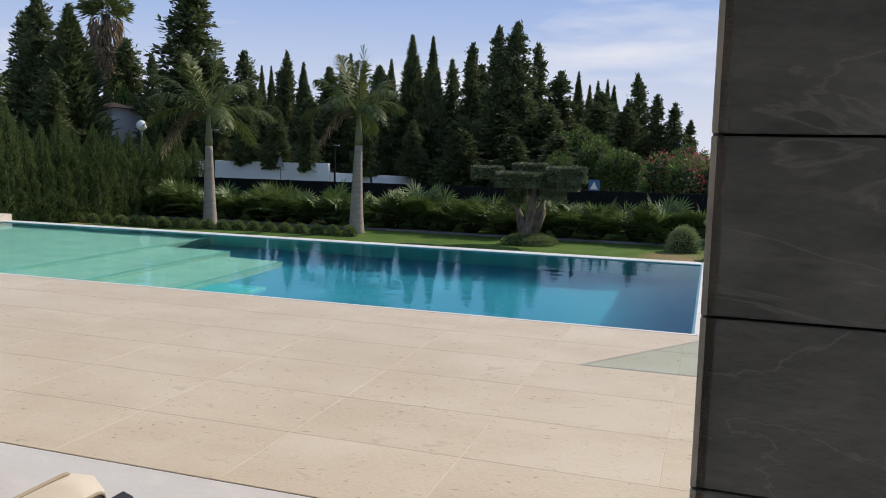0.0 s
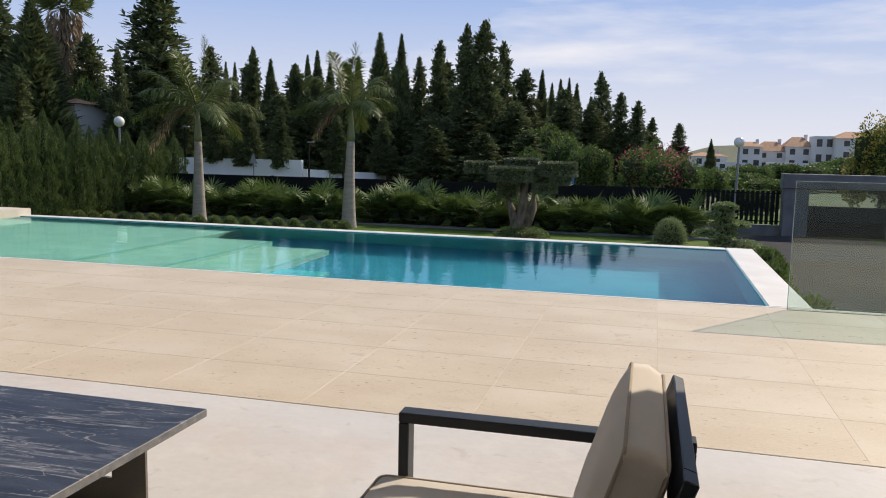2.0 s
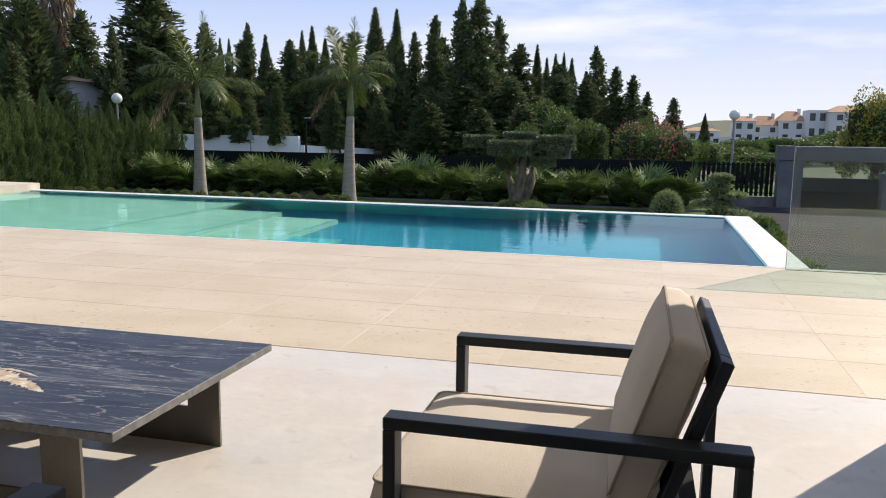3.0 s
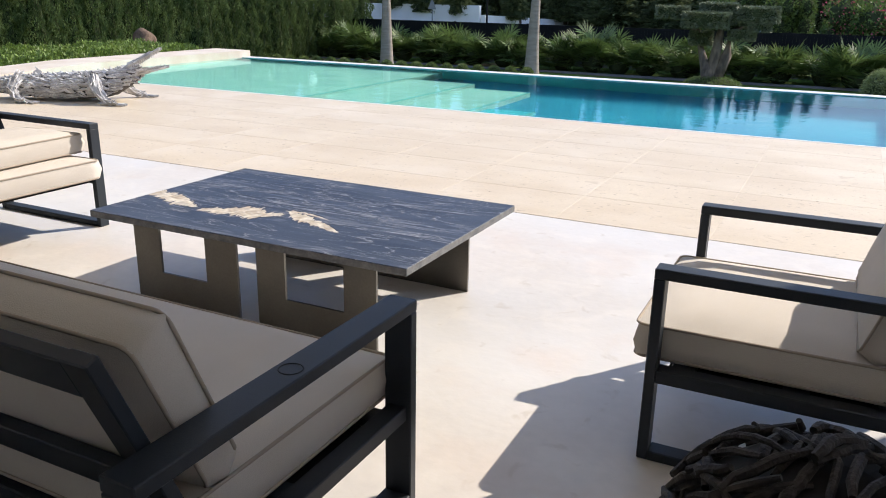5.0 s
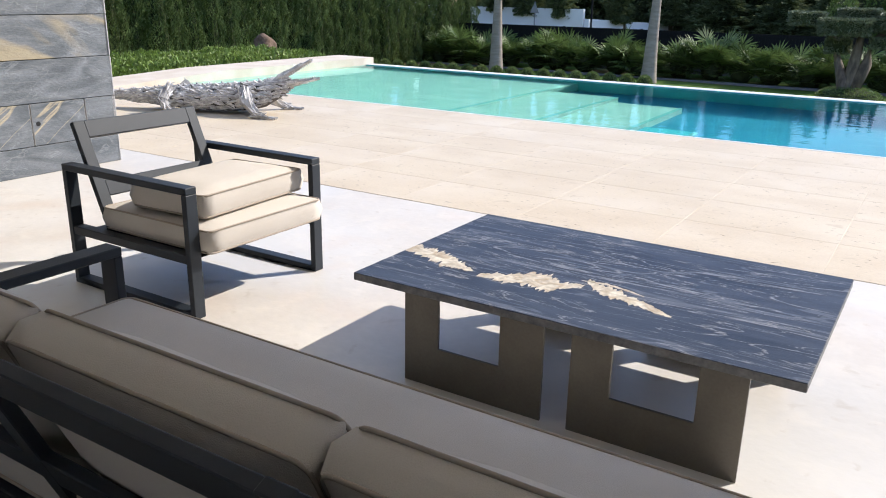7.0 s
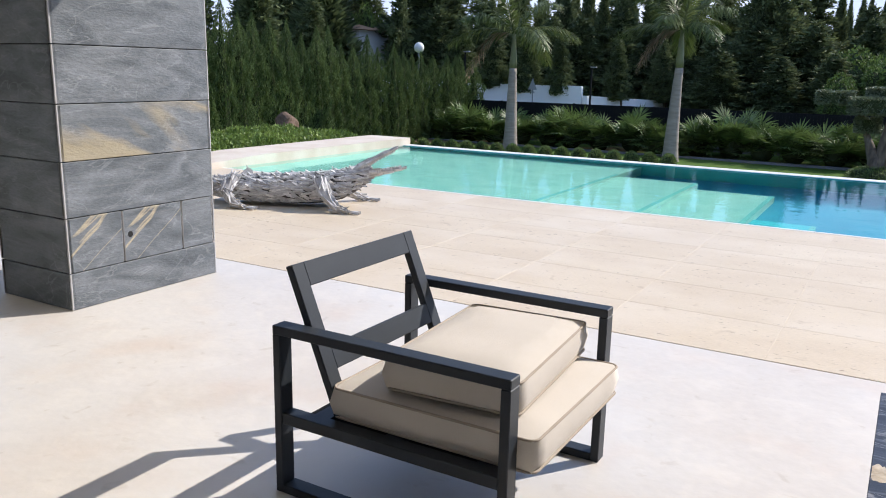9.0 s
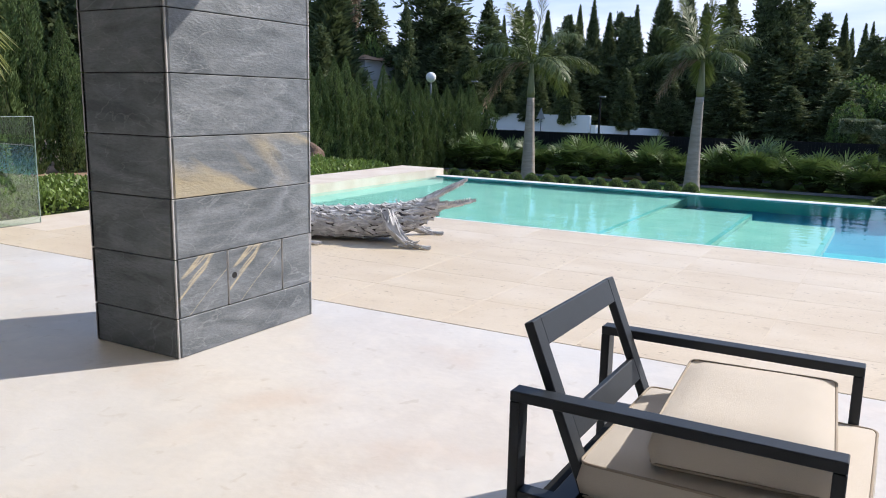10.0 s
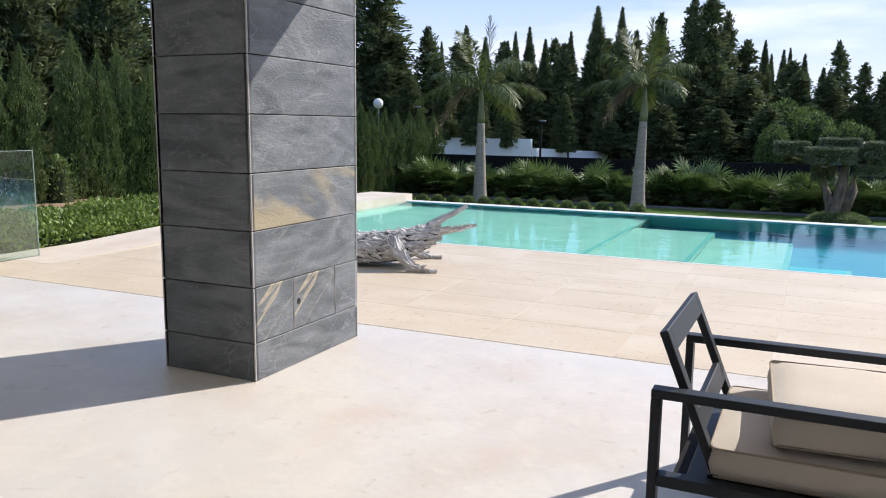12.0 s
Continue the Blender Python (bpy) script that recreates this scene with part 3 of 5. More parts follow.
# ---- garden seating ----
def cushion(name, sx, sy, sz, parent, label="", m=None, crown=0.016):
    """A box cushion with softened corners, a swollen top and piped seams."""
    bm = bmesh.new()
    nx, ny = 10, 10
    grid = {}
    for s, z in ((1, sz / 2), (-1, -sz / 2)):
        for i in range(nx + 1):
            for j in range(ny + 1):
                u, v = 2 * i / nx - 1, 2 * j / ny - 1
                k = max(abs(u), abs(v))
                fold = 0.004 * noise.noise((u * 2.1 + sx * 9, v * 2.1 + sy * 5, s * 3.0)) + 0.0025 * noise.noise((u * 6, v * 6, sz * 40))
                pz = z + s * crown * (1 - u ** 4) * (1 - v ** 4) - s * 0.012 * (k > 0.99) + fold * (k < 0.99)
                rx = sx / 2 * u * (1 - 0.02 * (abs(v) > 0.99) * (abs(u) > 0.99))
                grid[s, i, j] = bm.verts.new((rx, sy / 2 * v, pz))
    for s in (1, -1):
        for i in range(nx):
            for j in range(ny):
                q = [grid[s, i, j], grid[s, i + 1, j], grid[s, i + 1, j + 1], grid[s, i, j + 1]]
                bm.faces.new(q if s > 0 else q[::-1])
    ring = [(i, 0) for i in range(nx)] + [(nx, j) for j in range(ny)] + [(i, ny) for i in range(nx, 0, -1)] + [(0, j) for j in range(ny, 0, -1)]
    mids = []
    for (i, j) in ring:
        t, b = grid[1, i, j].co, grid[-1, i, j].co
        c = (t + b) / 2
        out = Vector((c.x / sx, c.y / sy, 0)) * 2
        bulge = 0.011
        mids.append(bm.verts.new(c + Vector((bulge * round(out.x, 0), bulge * round(out.y, 0), 0))))
    n = len(ring)
    for a in range(n):
        b = (a + 1) % n
        bm.faces.new([grid[1, *ring[b]], grid[1, *ring[a]], mids[a], mids[b]])
        bm.faces.new([mids[b], mids[a], grid[-1, *ring[a]], grid[-1, *ring[b]]])
    bmesh.ops.recalc_face_normals(bm, faces=bm.faces[:])
    for s in (1, -1):
        for a in range(n):
            ed = bm.edges.get((grid[s, *ring[a]], grid[s, *ring[(a + 1) % n]]))
            if ed:
                ed.smooth = False
    o = part(name, bm, M_FABRIC, parent, label, m, smooth=True)
    for s in (1, -1):
        hx, hy, r = sx / 2 + 0.002, sy / 2 + 0.002, 0.03
        path = []
        for cx, cy, a0 in ((hx - r, hy - r, 0), (-hx + r, hy - r, 90), (-hx + r, -hy + r, 180), (hx - r, -hy + r, 270)):
            for k in range(5):
                w = radians(a0 + 22.5 * k)
                path.append((cx + r * math.cos(w), cy + r * math.sin(w), s * (sz / 2 - 0.012)))
        path.append(path[0])
        v, f = tube(path, [0.0045] * len(path), 6, False)
        raw("piping", v, f, M_PIPING, o, smooth=True)
    return o


BW, BT = 0.062, 0.032     # flat bar


def side_frame(e, y, depth, arm, BW=BW):
    """A closed loop of flat bar standing on the floor: arm, legs and floor rail. x = 0 is the back."""
    part("armrest", bar((0, y, arm - BT / 2), (depth, y, arm - BT / 2), BW, BT), M_FRAME, e)
    part("leg", bar((depth - BT / 2, y, 0.0), (depth - BT / 2, y, arm - BT), BW, BT), M_FRAME, e)
    part("leg", bar((BT / 2, y, 0.0), (BT / 2, y, arm - BT), BW, BT), M_FRAME, e)
    part("floor_rail", bar((BT, y, BT / 2), (depth - BT, y, BT / 2), BW, BT), M_FRAME, e)


def back_frame(e, y0, y1, foot, top, mids=(), rails=((0.93, 0.085), (0.44, 0.08))):
    """A leaning open back of flat bar: posts, top rail, middle rail."""
    p0, p1 = Vector((foot[0], 0, foot[1])), Vector((top[0], 0, top[1]))
    for y in (y0 + 0.035, y1 - 0.035, *mids):
        a, b = p0.copy(), p1.copy()
        a.y = b.y = y
        part("back_post", bar(a, b, 0.062, 0.03), M_FRAME, e)
    for t, w in rails:
        c = p0.lerp(p1, t)
        d = (p1 - p0).normalized()
        a, b = Vector((c.x, y0 + 0.064, c.z)), Vector((c.x, y1 - 0.064, c.z))
        part("back_rail", bar(a, b, w, 0.029, side=d), M_FRAME, e)


def seat_frame(e, y0, y1, depth, z=0.285):
    for y in (y0, y1):
        part("seat_rail", bar((BT, y, z - 0.006), (depth - BT, y, z - 0.006), 0.055, 0.042), M_FRAME, e)
    part("seat_deck", box(BT + 0.04, depth - 0.05, y0 + 0.024, y1 - 0.024, z - 0.022, z - 0.016), M_FENCE, e, "black webbing under the seat cushion")
    for x in (0.16, 0.45, depth - 0.10):
        part("seat_slat", bar((x, y0 + 0.023, z), (x, y1 - 0.023, z), 0.07, 0.022, side=(1, 0, 0)), M_FRAME, e)


def armchair(x, y, rz, label, width=0.87, depth=0.85, arm=0.608, top=0.02):
    e = empty("armchair", x, y, 0, rz, label=label, category="armchair", group="lounge seating round the coffee table")
    h = width / 2 - BW / 2
    for s in (-h, h):
        side_frame(e, s, depth, arm)
    seat_frame(e, -h, h, depth)
    back_frame(e, -h + BW / 2, h - BW / 2, (0.25, 0.235), (top, 0.80))
    return e


chair_b = armchair(2.42, -0.47, 0, "dark grey aluminium armchair with its back cushion lying on the seat", depth=0.886)
cushion("seat_cushion", 0.74, 0.735, 0.125, chair_b, m=pose(0.57, 0, 0.358))
cushion("back_cushion", 0.46, 0.69, 0.125, chair_b, m=pose(0.60, 0.02, 0.495, 0, 0, 4), crown=0.014)
chair_a = armchair(7.560, -0.600, 180.5, "dark grey aluminium armchair with beige seat and back cushions", depth=0.86, arm=0.614, top=0.06)
cushion("seat_cushion", 0.74, 0.735, 0.125, chair_a, m=pose(0.54, 0, 0.362))
cushion("back_cushion", 0.42, 0.70, 0.112, chair_a, m=pose(0.208, 0, 0.622, 0, -108, 0))

# the sofa: its back towards the house
sofa = empty("sofa", 4.94, -2.475, 0, 90, label="dark grey aluminium three-seat sofa with beige cushions", category="sofa", group="lounge seating round the coffee table")
SL = 2.54
for s in (-SL / 2 + 0.04, SL / 2 - 0.04):
    side_frame(sofa, s, 0.93, 0.598, 0.08)
seat_frame(sofa, -SL / 2 + 0.04, SL / 2 - 0.04, 0.93)
back_frame(sofa, -SL / 2 + 0.08, SL / 2 - 0.08, (0.25, 0.235), (0.02, 0.79), (-0.4, 0.4), ((0.92, 0.09), (0.42, 0.085), (0.05, 0.20)))
part("seat_rail", bar((0.2, -SL / 2 + 0.08, 0.285), (0.2, SL / 2 - 0.08, 0.285), 0.06, 0.03, side=(1, 0, 0)), M_FRAME, sofa)
cushion("seat_cushion", 0.74, SL - 0.17, 0.13, sofa, m=pose(0.565, 0, 0.364), crown=0.012)
for k in (-1, 0, 1):
    cushion("back_cushion", 0.395, (SL - 0.165) / 3 - 0.022, 0.115, sofa, m=pose(0.218, k * (SL - 0.165) / 3, 0.612, 0, -113, 0), crown=0.042)

ring_v, ring_f = tube([(0.455 + 0.026 * math.cos(k * math.pi / 12), -SL / 2 + 0.04 + 0.026 * math.sin(k * math.pi / 12), 0.5982) for k in range(25)], [0.0016] * 25, 6, False)
raw("arm_cap", ring_v, ring_f, M_BLACK, sofa, "round plastic cap in the armrest")

# the coffee table: granite top on four cut steel plates
table = empty("coffee_table", 5.003, -0.362, 0, 0, label="low coffee table with blue-black veined granite top on steel plates", category="coffee table")
TX, TY, TZ = 0.803, 0.518, 0.408
slab_ = box(-TX, TX, -TY, TY, TZ - 0.030, TZ, 0.002)
for f in slab_.faces:
    f.material_index = int(f.normal.z < 0.3)
top = part("tabletop", slab_, [M_GRANITE, M_GRANITE_EDGE], table)


def quartz(path, widths, seed):
    """A ragged band of quartz along a path in the tabletop."""
    n = 70
    up, down = [], []
    ts = np.linspace(0, len(path) - 1, len(path))
    for k in range(n + 1):
        t = (len(path) - 1) * k / n
        x, y = np.interp(t, ts, [p[0] for p in path]), np.interp(t, ts, [p[1] for p in path])
        w = np.interp(t, ts, widths)
        rag = [0.75 + 0.55 * noise.noise((k * 0.16, seed, q)) + 0.45 * noise.noise((k * 0.55, seed, q + 5)) + 0.35 * noise.noise((k * 1.7, seed, q + 9)) for q in (0, 20)]
        up.append((max(x, -TX + 0.002), y + w * max(rag[0], 0.08), TZ + 0.0006))
        down.append((max(x, -TX + 0.002), y - w * max(rag[1], 0.08), TZ + 0.0006))
    v = up + down
    f = [(n + 1 + k, n + 2 + k, k + 1, k) for k in range(n)]
    raw("quartz_vein", v, f, M_PATCH, top, "cream quartz vein in the granite")


quartz(((-0.80, -0.135), (-0.66, -0.165), (-0.54, -0.215), (-0.44, -0.243)), (0.05, 0.078, 0.062, 0.01), 1)
quartz(((-0.40, -0.265), (-0.30, -0.235), (-0.20, -0.185), (-0.11, -0.215), (-0.02, -0.155)), (0.024, 0.066, 0.11, 0.075, 0.024), 2)
quartz(((-0.03, -0.085), (0.05, -0.150), (0.15, -0.180), (0.25, -0.225), (0.34, -0.262)), (0.018, 0.058, 0.042, 0.033, 0.007), 3)
quartz(((-0.05, -0.10), (0.04, -0.085), (0.13, -0.105), (0.20, -0.13)), (0.004, 0.012, 0.010, 0.003), 4)


def plate(x0, x1, a, b, y):
    """A steel plate standing on its edge with a square window cut under the top; world x less the table's."""
    bm = bmesh.new()
    h, t, z = TZ - 0.032, 0.006, 0.16
    x0, x1, a, b = (k - 5.003 for k in (x0, x1, a, b))
    for q in ((x0, a, z, h), (b, x1, z, h), (x0, x1, 0.0, z), (a, b, h - 0.016, h)):
        box(q[0], q[1], y - t, y + t, q[2], q[3], 0, bm)
    bmesh.ops.remove_doubles(bm, verts=bm.verts[:], dist=0.0005)
    return part("leg_plate", bm, M_STEEL, table)


for y in (-0.462, 0.36):
    plate(4.405, 4.978, 4.553, 4.81, y)
    plate(5.08, 5.648, 5.222, 5.502, y)

# the ball of charred sticks
ball = empty("stick_ball", 7.182, -1.80, 0, 0, label="large ball woven from charred black sticks on the floor", category="garden ornament")
rng = np.random.default_rng(7)
R = 0.305
for i in range(280):
    h = 1 - 2 * (i + 0.5) / 280
    w = i * 2.39996 + rng.uniform(-0.15, 0.15)
    u = np.array((math.sqrt(1 - h * h) * math.cos(w), math.sqrt(1 - h * h) * math.sin(w), h))
    t = np.cross(u, rng.normal(0, 1, 3))
    t /= np.linalg.norm(t)
    L = rng.uniform(0.10, 0.24)
    rr = rng.uniform(0.007, 0.0125)
    deep = R - rr - rng.uniform(0.0, 0.03)
    side = np.cross(u, t) * rng.normal(0, 0.05)
    pts = []
    for k in range(6):
        a = (k / 5 - 0.5) * L / R
        q = u * math.cos(a) + t * math.sin(a) + side * math.cos(a * 5) + rng.normal(0, 0.012, 3)
        pts.append(q / np.linalg.norm(q) * (deep + (0.010 if k in (0, 5) else 0) * rng.uniform(-0.6, 1)))
    v, f = tube([tuple(p + np.array((0, 0, R))) for p in pts], [rr * 0.72, rr * 0.95, rr * 1.05, rr, rr * 0.95, rr * 0.65], 7)
    raw("stick", [(q[0], q[1], max(q[2], 0.0)) for q in v], f, M_CHAR, ball)
bm = bmesh.new()
bmesh.ops.create_icosphere(bm, subdivisions=3, radius=R - 0.045, matrix=Matrix.Translation((0, 0, R)))
part("core", bm, M_BLACK, ball)


# the driftwood crocodile: one mesh
def crocodile():
    rng = np.random.default_rng(3)
    vs = []
    # spine stations: along, half width, bottom, top
    st = [(-1.95, 0.012, 0.15, 0.19), (-1.5, 0.05, 0.10, 0.21), (-1.1, 0.10, 0.06, 0.25), (-0.75, 0.19, 0.03, 0.29), (-0.3, 0.25, 0.015, 0.325),
          (0.1, 0.26, 0.02, 0.35), (0.38, 0.22, 0.06, 0.385), (0.58, 0.15, 0.18, 0.43), (0.70, 0.09, 0.27, 0.44)]
    sa = [s[0] for s in st]

    def at(x, w):
        hw, lo, hi = (np.interp(x, sa, [s[k] for s in st]) for k in (1, 2, 3))
        return np.array((x, hw * math.cos(w), (lo + hi) / 2 + (hi - lo) / 2 * math.sin(w)))

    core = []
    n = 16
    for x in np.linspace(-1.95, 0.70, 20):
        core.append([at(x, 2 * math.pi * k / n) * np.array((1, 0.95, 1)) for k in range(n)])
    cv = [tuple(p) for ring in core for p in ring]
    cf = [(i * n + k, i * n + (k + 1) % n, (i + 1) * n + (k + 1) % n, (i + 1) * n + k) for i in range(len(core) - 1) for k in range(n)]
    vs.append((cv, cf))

    def chip(c, along, out, L, W, T):
        along = along / np.linalg.norm(along)
        out = out / (np.linalg.norm(out) + 1e-9)
        s = np.cross(along, out)
        P = []
        for a, w in ((-L, 0.35), (-L * 0.45, 1.0), (L * 0.5, 0.85), (L, 0.2)):
            for b, o in ((-W * w, 0), (0, T), (W * w, 0), (0, -T)):
                P.append(tuple(c + along * a + s * b + out * o))
        F = [(i * 4 + k, i * 4 + (k + 1) % 4, i * 4 + 4 + (k + 1) % 4, i * 4 + 4 + k) for i in range(3) for k in range(4)] + [(3, 2, 1, 0), (12, 13, 14, 15)]
        vs.append((P, F))

    for i in range(1700):
        x = rng.uniform(-1.9, 0.69)
        w = rng.uniform(-0.9, math.pi + 0.9)
        c = at(x, w)
        o = np.array((0, math.cos(w), math.sin(w)))
        k = np.interp(x, [-1.9, -1.0, 0.7], [0.5, 1, 0.9])
        chip(c, np.array((1, 0.3 * math.sin(w) * rng.normal(), 0.3 * math.cos(w) * rng.normal())), o, rng.uniform(0.04, 0.075) * k, rng.uniform(0.015, 0.027) * k, 0.011)
    for x in np.linspace(-1.8, 0.5, 15):
        for s in (-1, 1):
            c = at(x, math.pi / 2 + 0.35 * s)
            chip(c + np.array((0, 0, 0.012)), np.array((-1.0, 0, 0.45)), np.array((0, 0.3, 1.0)), 0.032, 0.018, 0.014)
    # jaws
    for (x0, z0, x1, z1, hw) in ((0.56, 0.40, 0.97, 0.63, 0.092), (0.58, 0.33, 1.04, 0.43, 0.078)):
        for i in range(110):
            t = rng.uniform(0, 1)
            b = rng.uniform(-1, 1) * hw * (1 - 0.6 * t)
            c = np.array((x0 + (x1 - x0) * t, b, z0 + (z1 - z0) * t + rng.normal(0, 0.014) * (1.2 - t)))
            chip(c, np.array((x1 - x0, rng.normal(0, 0.03), z1 - z0)), np.array((0, 0, 1.0)), rng.uniform(0.05, 0.09), 0.017, 0.017)
        up = z1 > 0.5
        for i in range(13):
            t = 0.25 + 0.75 * i / 12
            for s in (-1, 1):
                c = np.array((x0 + (x1 - x0) * t, s * hw * (1 - 0.6 * t), z0 + (z1 - z0) * t + (-0.02 if up else 0.02)))
                chip(c, np.array((0, 0, -1.0 if up else 1.0)), np.array((0, s, 0)), 0.02, 0.007, 0.006)
    for s in (-1, 1):
        chip(np.array((0.64, s * 0.06, 0.46)), np.array((1, 0, 0.3)), np.array((0, 0, 1.0)), 0.04, 0.03, 0.03)
    # legs: shoulder, knee, foot
    for (x, kx, fx, r) in ((0.24, 0.32, 0.60, 0.066), (-0.72, -0.76, -0.50, 0.058)):
        for s in (-1, 1):
            pts = [np.array((x, s * 0.20, 0.30)), np.array((kx, s * 0.33, 0.17)), np.array((fx - 0.14, s * 0.41, 0.05)), np.array((fx, s * 0.44, 0.02))]
            vs.append(tube([tuple(p) for p in pts], [r, r * 0.9, r * 0.55, r * 0.3], 8))
            for i in range(70):
                t = rng.uniform(0, 2.9)
                k = int(t)
                c = pts[k] + (pts[k + 1] - pts[k]) * (t - k)
                o = rng.normal(0, 1, 3)
                d = pts[k + 1] - pts[k]
                o -= d * o.dot(d) / d.dot(d)
                o /= np.linalg.norm(o)
                rr = np.interp(t, [0, 1, 2, 3], [r, r * 0.9, r * 0.5, r * 0.3])
                chip(c + o * rr, d + rng.normal(0, 0.04, 3), o, rng.uniform(0.04, 0.08), 0.012, 0.01)
            for a in (-0.5, -0.15, 0.2, 0.55):
                chip(pts[3] + np.array((0.05, s * 0.03 * a * 4 * s * 0.5, 0)), np.array((1.0, a, -0.1)), np.array((0, 0, 1.0)), 0.07, 0.012, 0.012)
    V, F = join(*vs)
    V = [(a, b, max(c, 0.0)) for a, b, c in V]
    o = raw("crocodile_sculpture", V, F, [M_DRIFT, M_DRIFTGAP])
    # core faces painted dark so the gaps between chips read as shaded
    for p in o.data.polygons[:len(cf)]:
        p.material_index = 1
    return tagged(o, "silver-grey driftwood crocodile sculpture with open jaws on the terrace", "sculpture")


croc = crocodile()
croc.matrix_world = pose(-1.385, 3.755, 0.0, 0, 0, 22)

# ---- glass balustrades ----
def glass(x0, y0, x1, y1, h, label):
    e = empty("glass_balustrade", x0, y0, 0, math.degrees(math.atan2(y1 - y0, x1 - x0)), label=label, category="balustrade")
    L = math.hypot(x1 - x0, y1 - y0)
    g = part("pane", box(0, L, -0.008, 0.008, 0.002, h, 0.001), M_GLASS, e)
    part("shoe", box(0, L, -0.012, 0.012, -0.06, 0.003), M_STEEL, e)
    part("polished_edge", box(0, L, -0.0075, 0.0075, h + 0.0005, h + 0.005), M_GLASSEDGE, e, "pale green polished glass edge")
    part("polished_edge", box(-0.005, -0.0005, -0.0075, 0.0075, 0.004, h), M_GLASSEDGE, e, "pale green polished glass edge")
    return e


glass(8.65, 5.40, 12.4, 5.46, 1.19, "frameless clear glass balustrade beside the pool corner")
glass(-4.95, 2.45, -4.93, -4.5, 1.17, "frameless clear glass balustrade beside the planting")

# ---- planting ----
def crown(name, v, f, material, parent, label=""):
    return put(name, np_mesh(name, v, f, material), parent, label)


def clipped(name, x, y, z, rx, rz, n, material, label, category, group="", seed=5, leaf=0.05, wid=0.012, flat=0.0):
    """A clipped dome of small leaves."""
    rng = np.random.default_rng(seed)
    e = empty(name, x, y, z, (x * 57) % 360, label=label, category=category, group=group)
    u = rng.normal(0, 1, (n, 3))
    u[:, 2] = np.abs(u[:, 2])
    u /= np.linalg.norm(u, axis=1)[:, None]
    p = u * np.array((rx, rx, rz)) * (1 - np.abs(rng.normal(0, 0.05, n)))[:, None]
    v, f = leaves(rng, p, u, leaf, wid, 0.5)
    crown("leaves", v, f, material, e)
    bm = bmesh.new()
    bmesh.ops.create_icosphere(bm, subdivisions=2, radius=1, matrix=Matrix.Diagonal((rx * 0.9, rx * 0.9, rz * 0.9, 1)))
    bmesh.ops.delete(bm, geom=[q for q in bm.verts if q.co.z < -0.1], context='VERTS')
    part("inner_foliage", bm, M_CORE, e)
    return e


def column_mesh(seed, n, bulge=0.35, fuzz=0.1, leaf=0.11, wid=0.018):
    """Unit cypress crown, 1 high and 1 in half width: sprays of upright leaves on a lumpy column."""
    rng = np.random.default_rng(seed)
    h = rng.beta(1.15, 1.2, n)
    w = rng.uniform(0, 2 * math.pi, n)
    lobe = 1 + 0.22 * np.sin(w * 3 + h * 9 + seed) + 0.16 * np.sin(w * 5 - h * 23) + 0.12 * np.sin(h * 47 + w * 2)
    prof = np.minimum(1, (h / 0.10 + 0.35)) * np.clip((1 - h) / (1 - bulge), 0, 1) ** 1.0
    r = prof * lobe * (1 - np.abs(rng.normal(0, fuzz, n)))
    pts = np.stack([r * np.cos(w), r * np.sin(w), h * 0.97], 1)
    ax = np.stack([0.35 * np.cos(w), 0.35 * np.sin(w), np.full(n, 0.30)], 1)
    return pts, ax


def cypress_meshes(seed, height, radius, n, material, leaf=0.16, wid=0.02, bulge=0.3):
    rng = np.random.default_rng(seed + 100)
    p, ax = column_mesh(seed, n, bulge)
    p = p * np.array((radius, radius, height))
    ax = ax * np.array((1, 1, 3.0))
    slim = 0.30 + 0.70 * np.clip((1 - p[:, 2] / height) * 2.6, 0, 1)
    v, f = leaves(rng, p, ax, leaf * slim, wid * slim, 0.28)
    me = np_mesh("crown", v, f, material)
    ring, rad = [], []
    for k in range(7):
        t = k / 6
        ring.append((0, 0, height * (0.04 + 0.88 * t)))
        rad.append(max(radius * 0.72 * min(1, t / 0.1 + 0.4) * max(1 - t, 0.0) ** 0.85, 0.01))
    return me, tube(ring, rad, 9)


def cypress(x, y, z, height, radius, variant, material, bank, label, group, category="cypress"):
    e = empty("cypress_tree", x, y, z, (x * 77 + y * 31) % 360, label=label, category=category, group=group)
    me, core = bank[variant % len(bank)]
    o = put("crown", me, e)
    o.scale = (radius, radius, height)
    c = put("inner_foliage", core, e)
    c.scale = (radius, radius, height)
    v, f = tube([(0, 0, -0.25), (0, 0, height * 0.2)], [radius * 0.16, radius * 0.12], 7)
    raw("trunk", v, f, M_DBARK, e)
    return e


def unit_bank(seeds, n, material, aspect, leaf, wid, bulge):
    """Crowns for a tree of the given half width to height, scaled to one unit each way."""
    out = []
    for sd in seeds:
        H, Rd = 4.0, 4.0 * aspect
        me, (cv, cf) = cypress_meshes(sd, H, Rd, n, material, leaf, wid, bulge)
        for vert in me.vertices:
            vert.co = (vert.co.x / Rd, vert.co.y / Rd, vert.co.z / H)
        cm = bpy.data.meshes.new("inner_foliage")
        cm.from_pydata([(a / Rd, b / Rd, c / H) for a, b, c in cv], [], cf)
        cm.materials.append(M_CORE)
        out.append((me, cm))
    return out


HEDGE_BANK = unit_bank((1, 2, 3, 4), 11000, M_CYP, 0.10, 0.085, 0.016, 0.66)
FAR_BANK = unit_bank((11, 12, 13), 7000, M_CYPD, 0.085, 0.16, 0.020, 0.10)


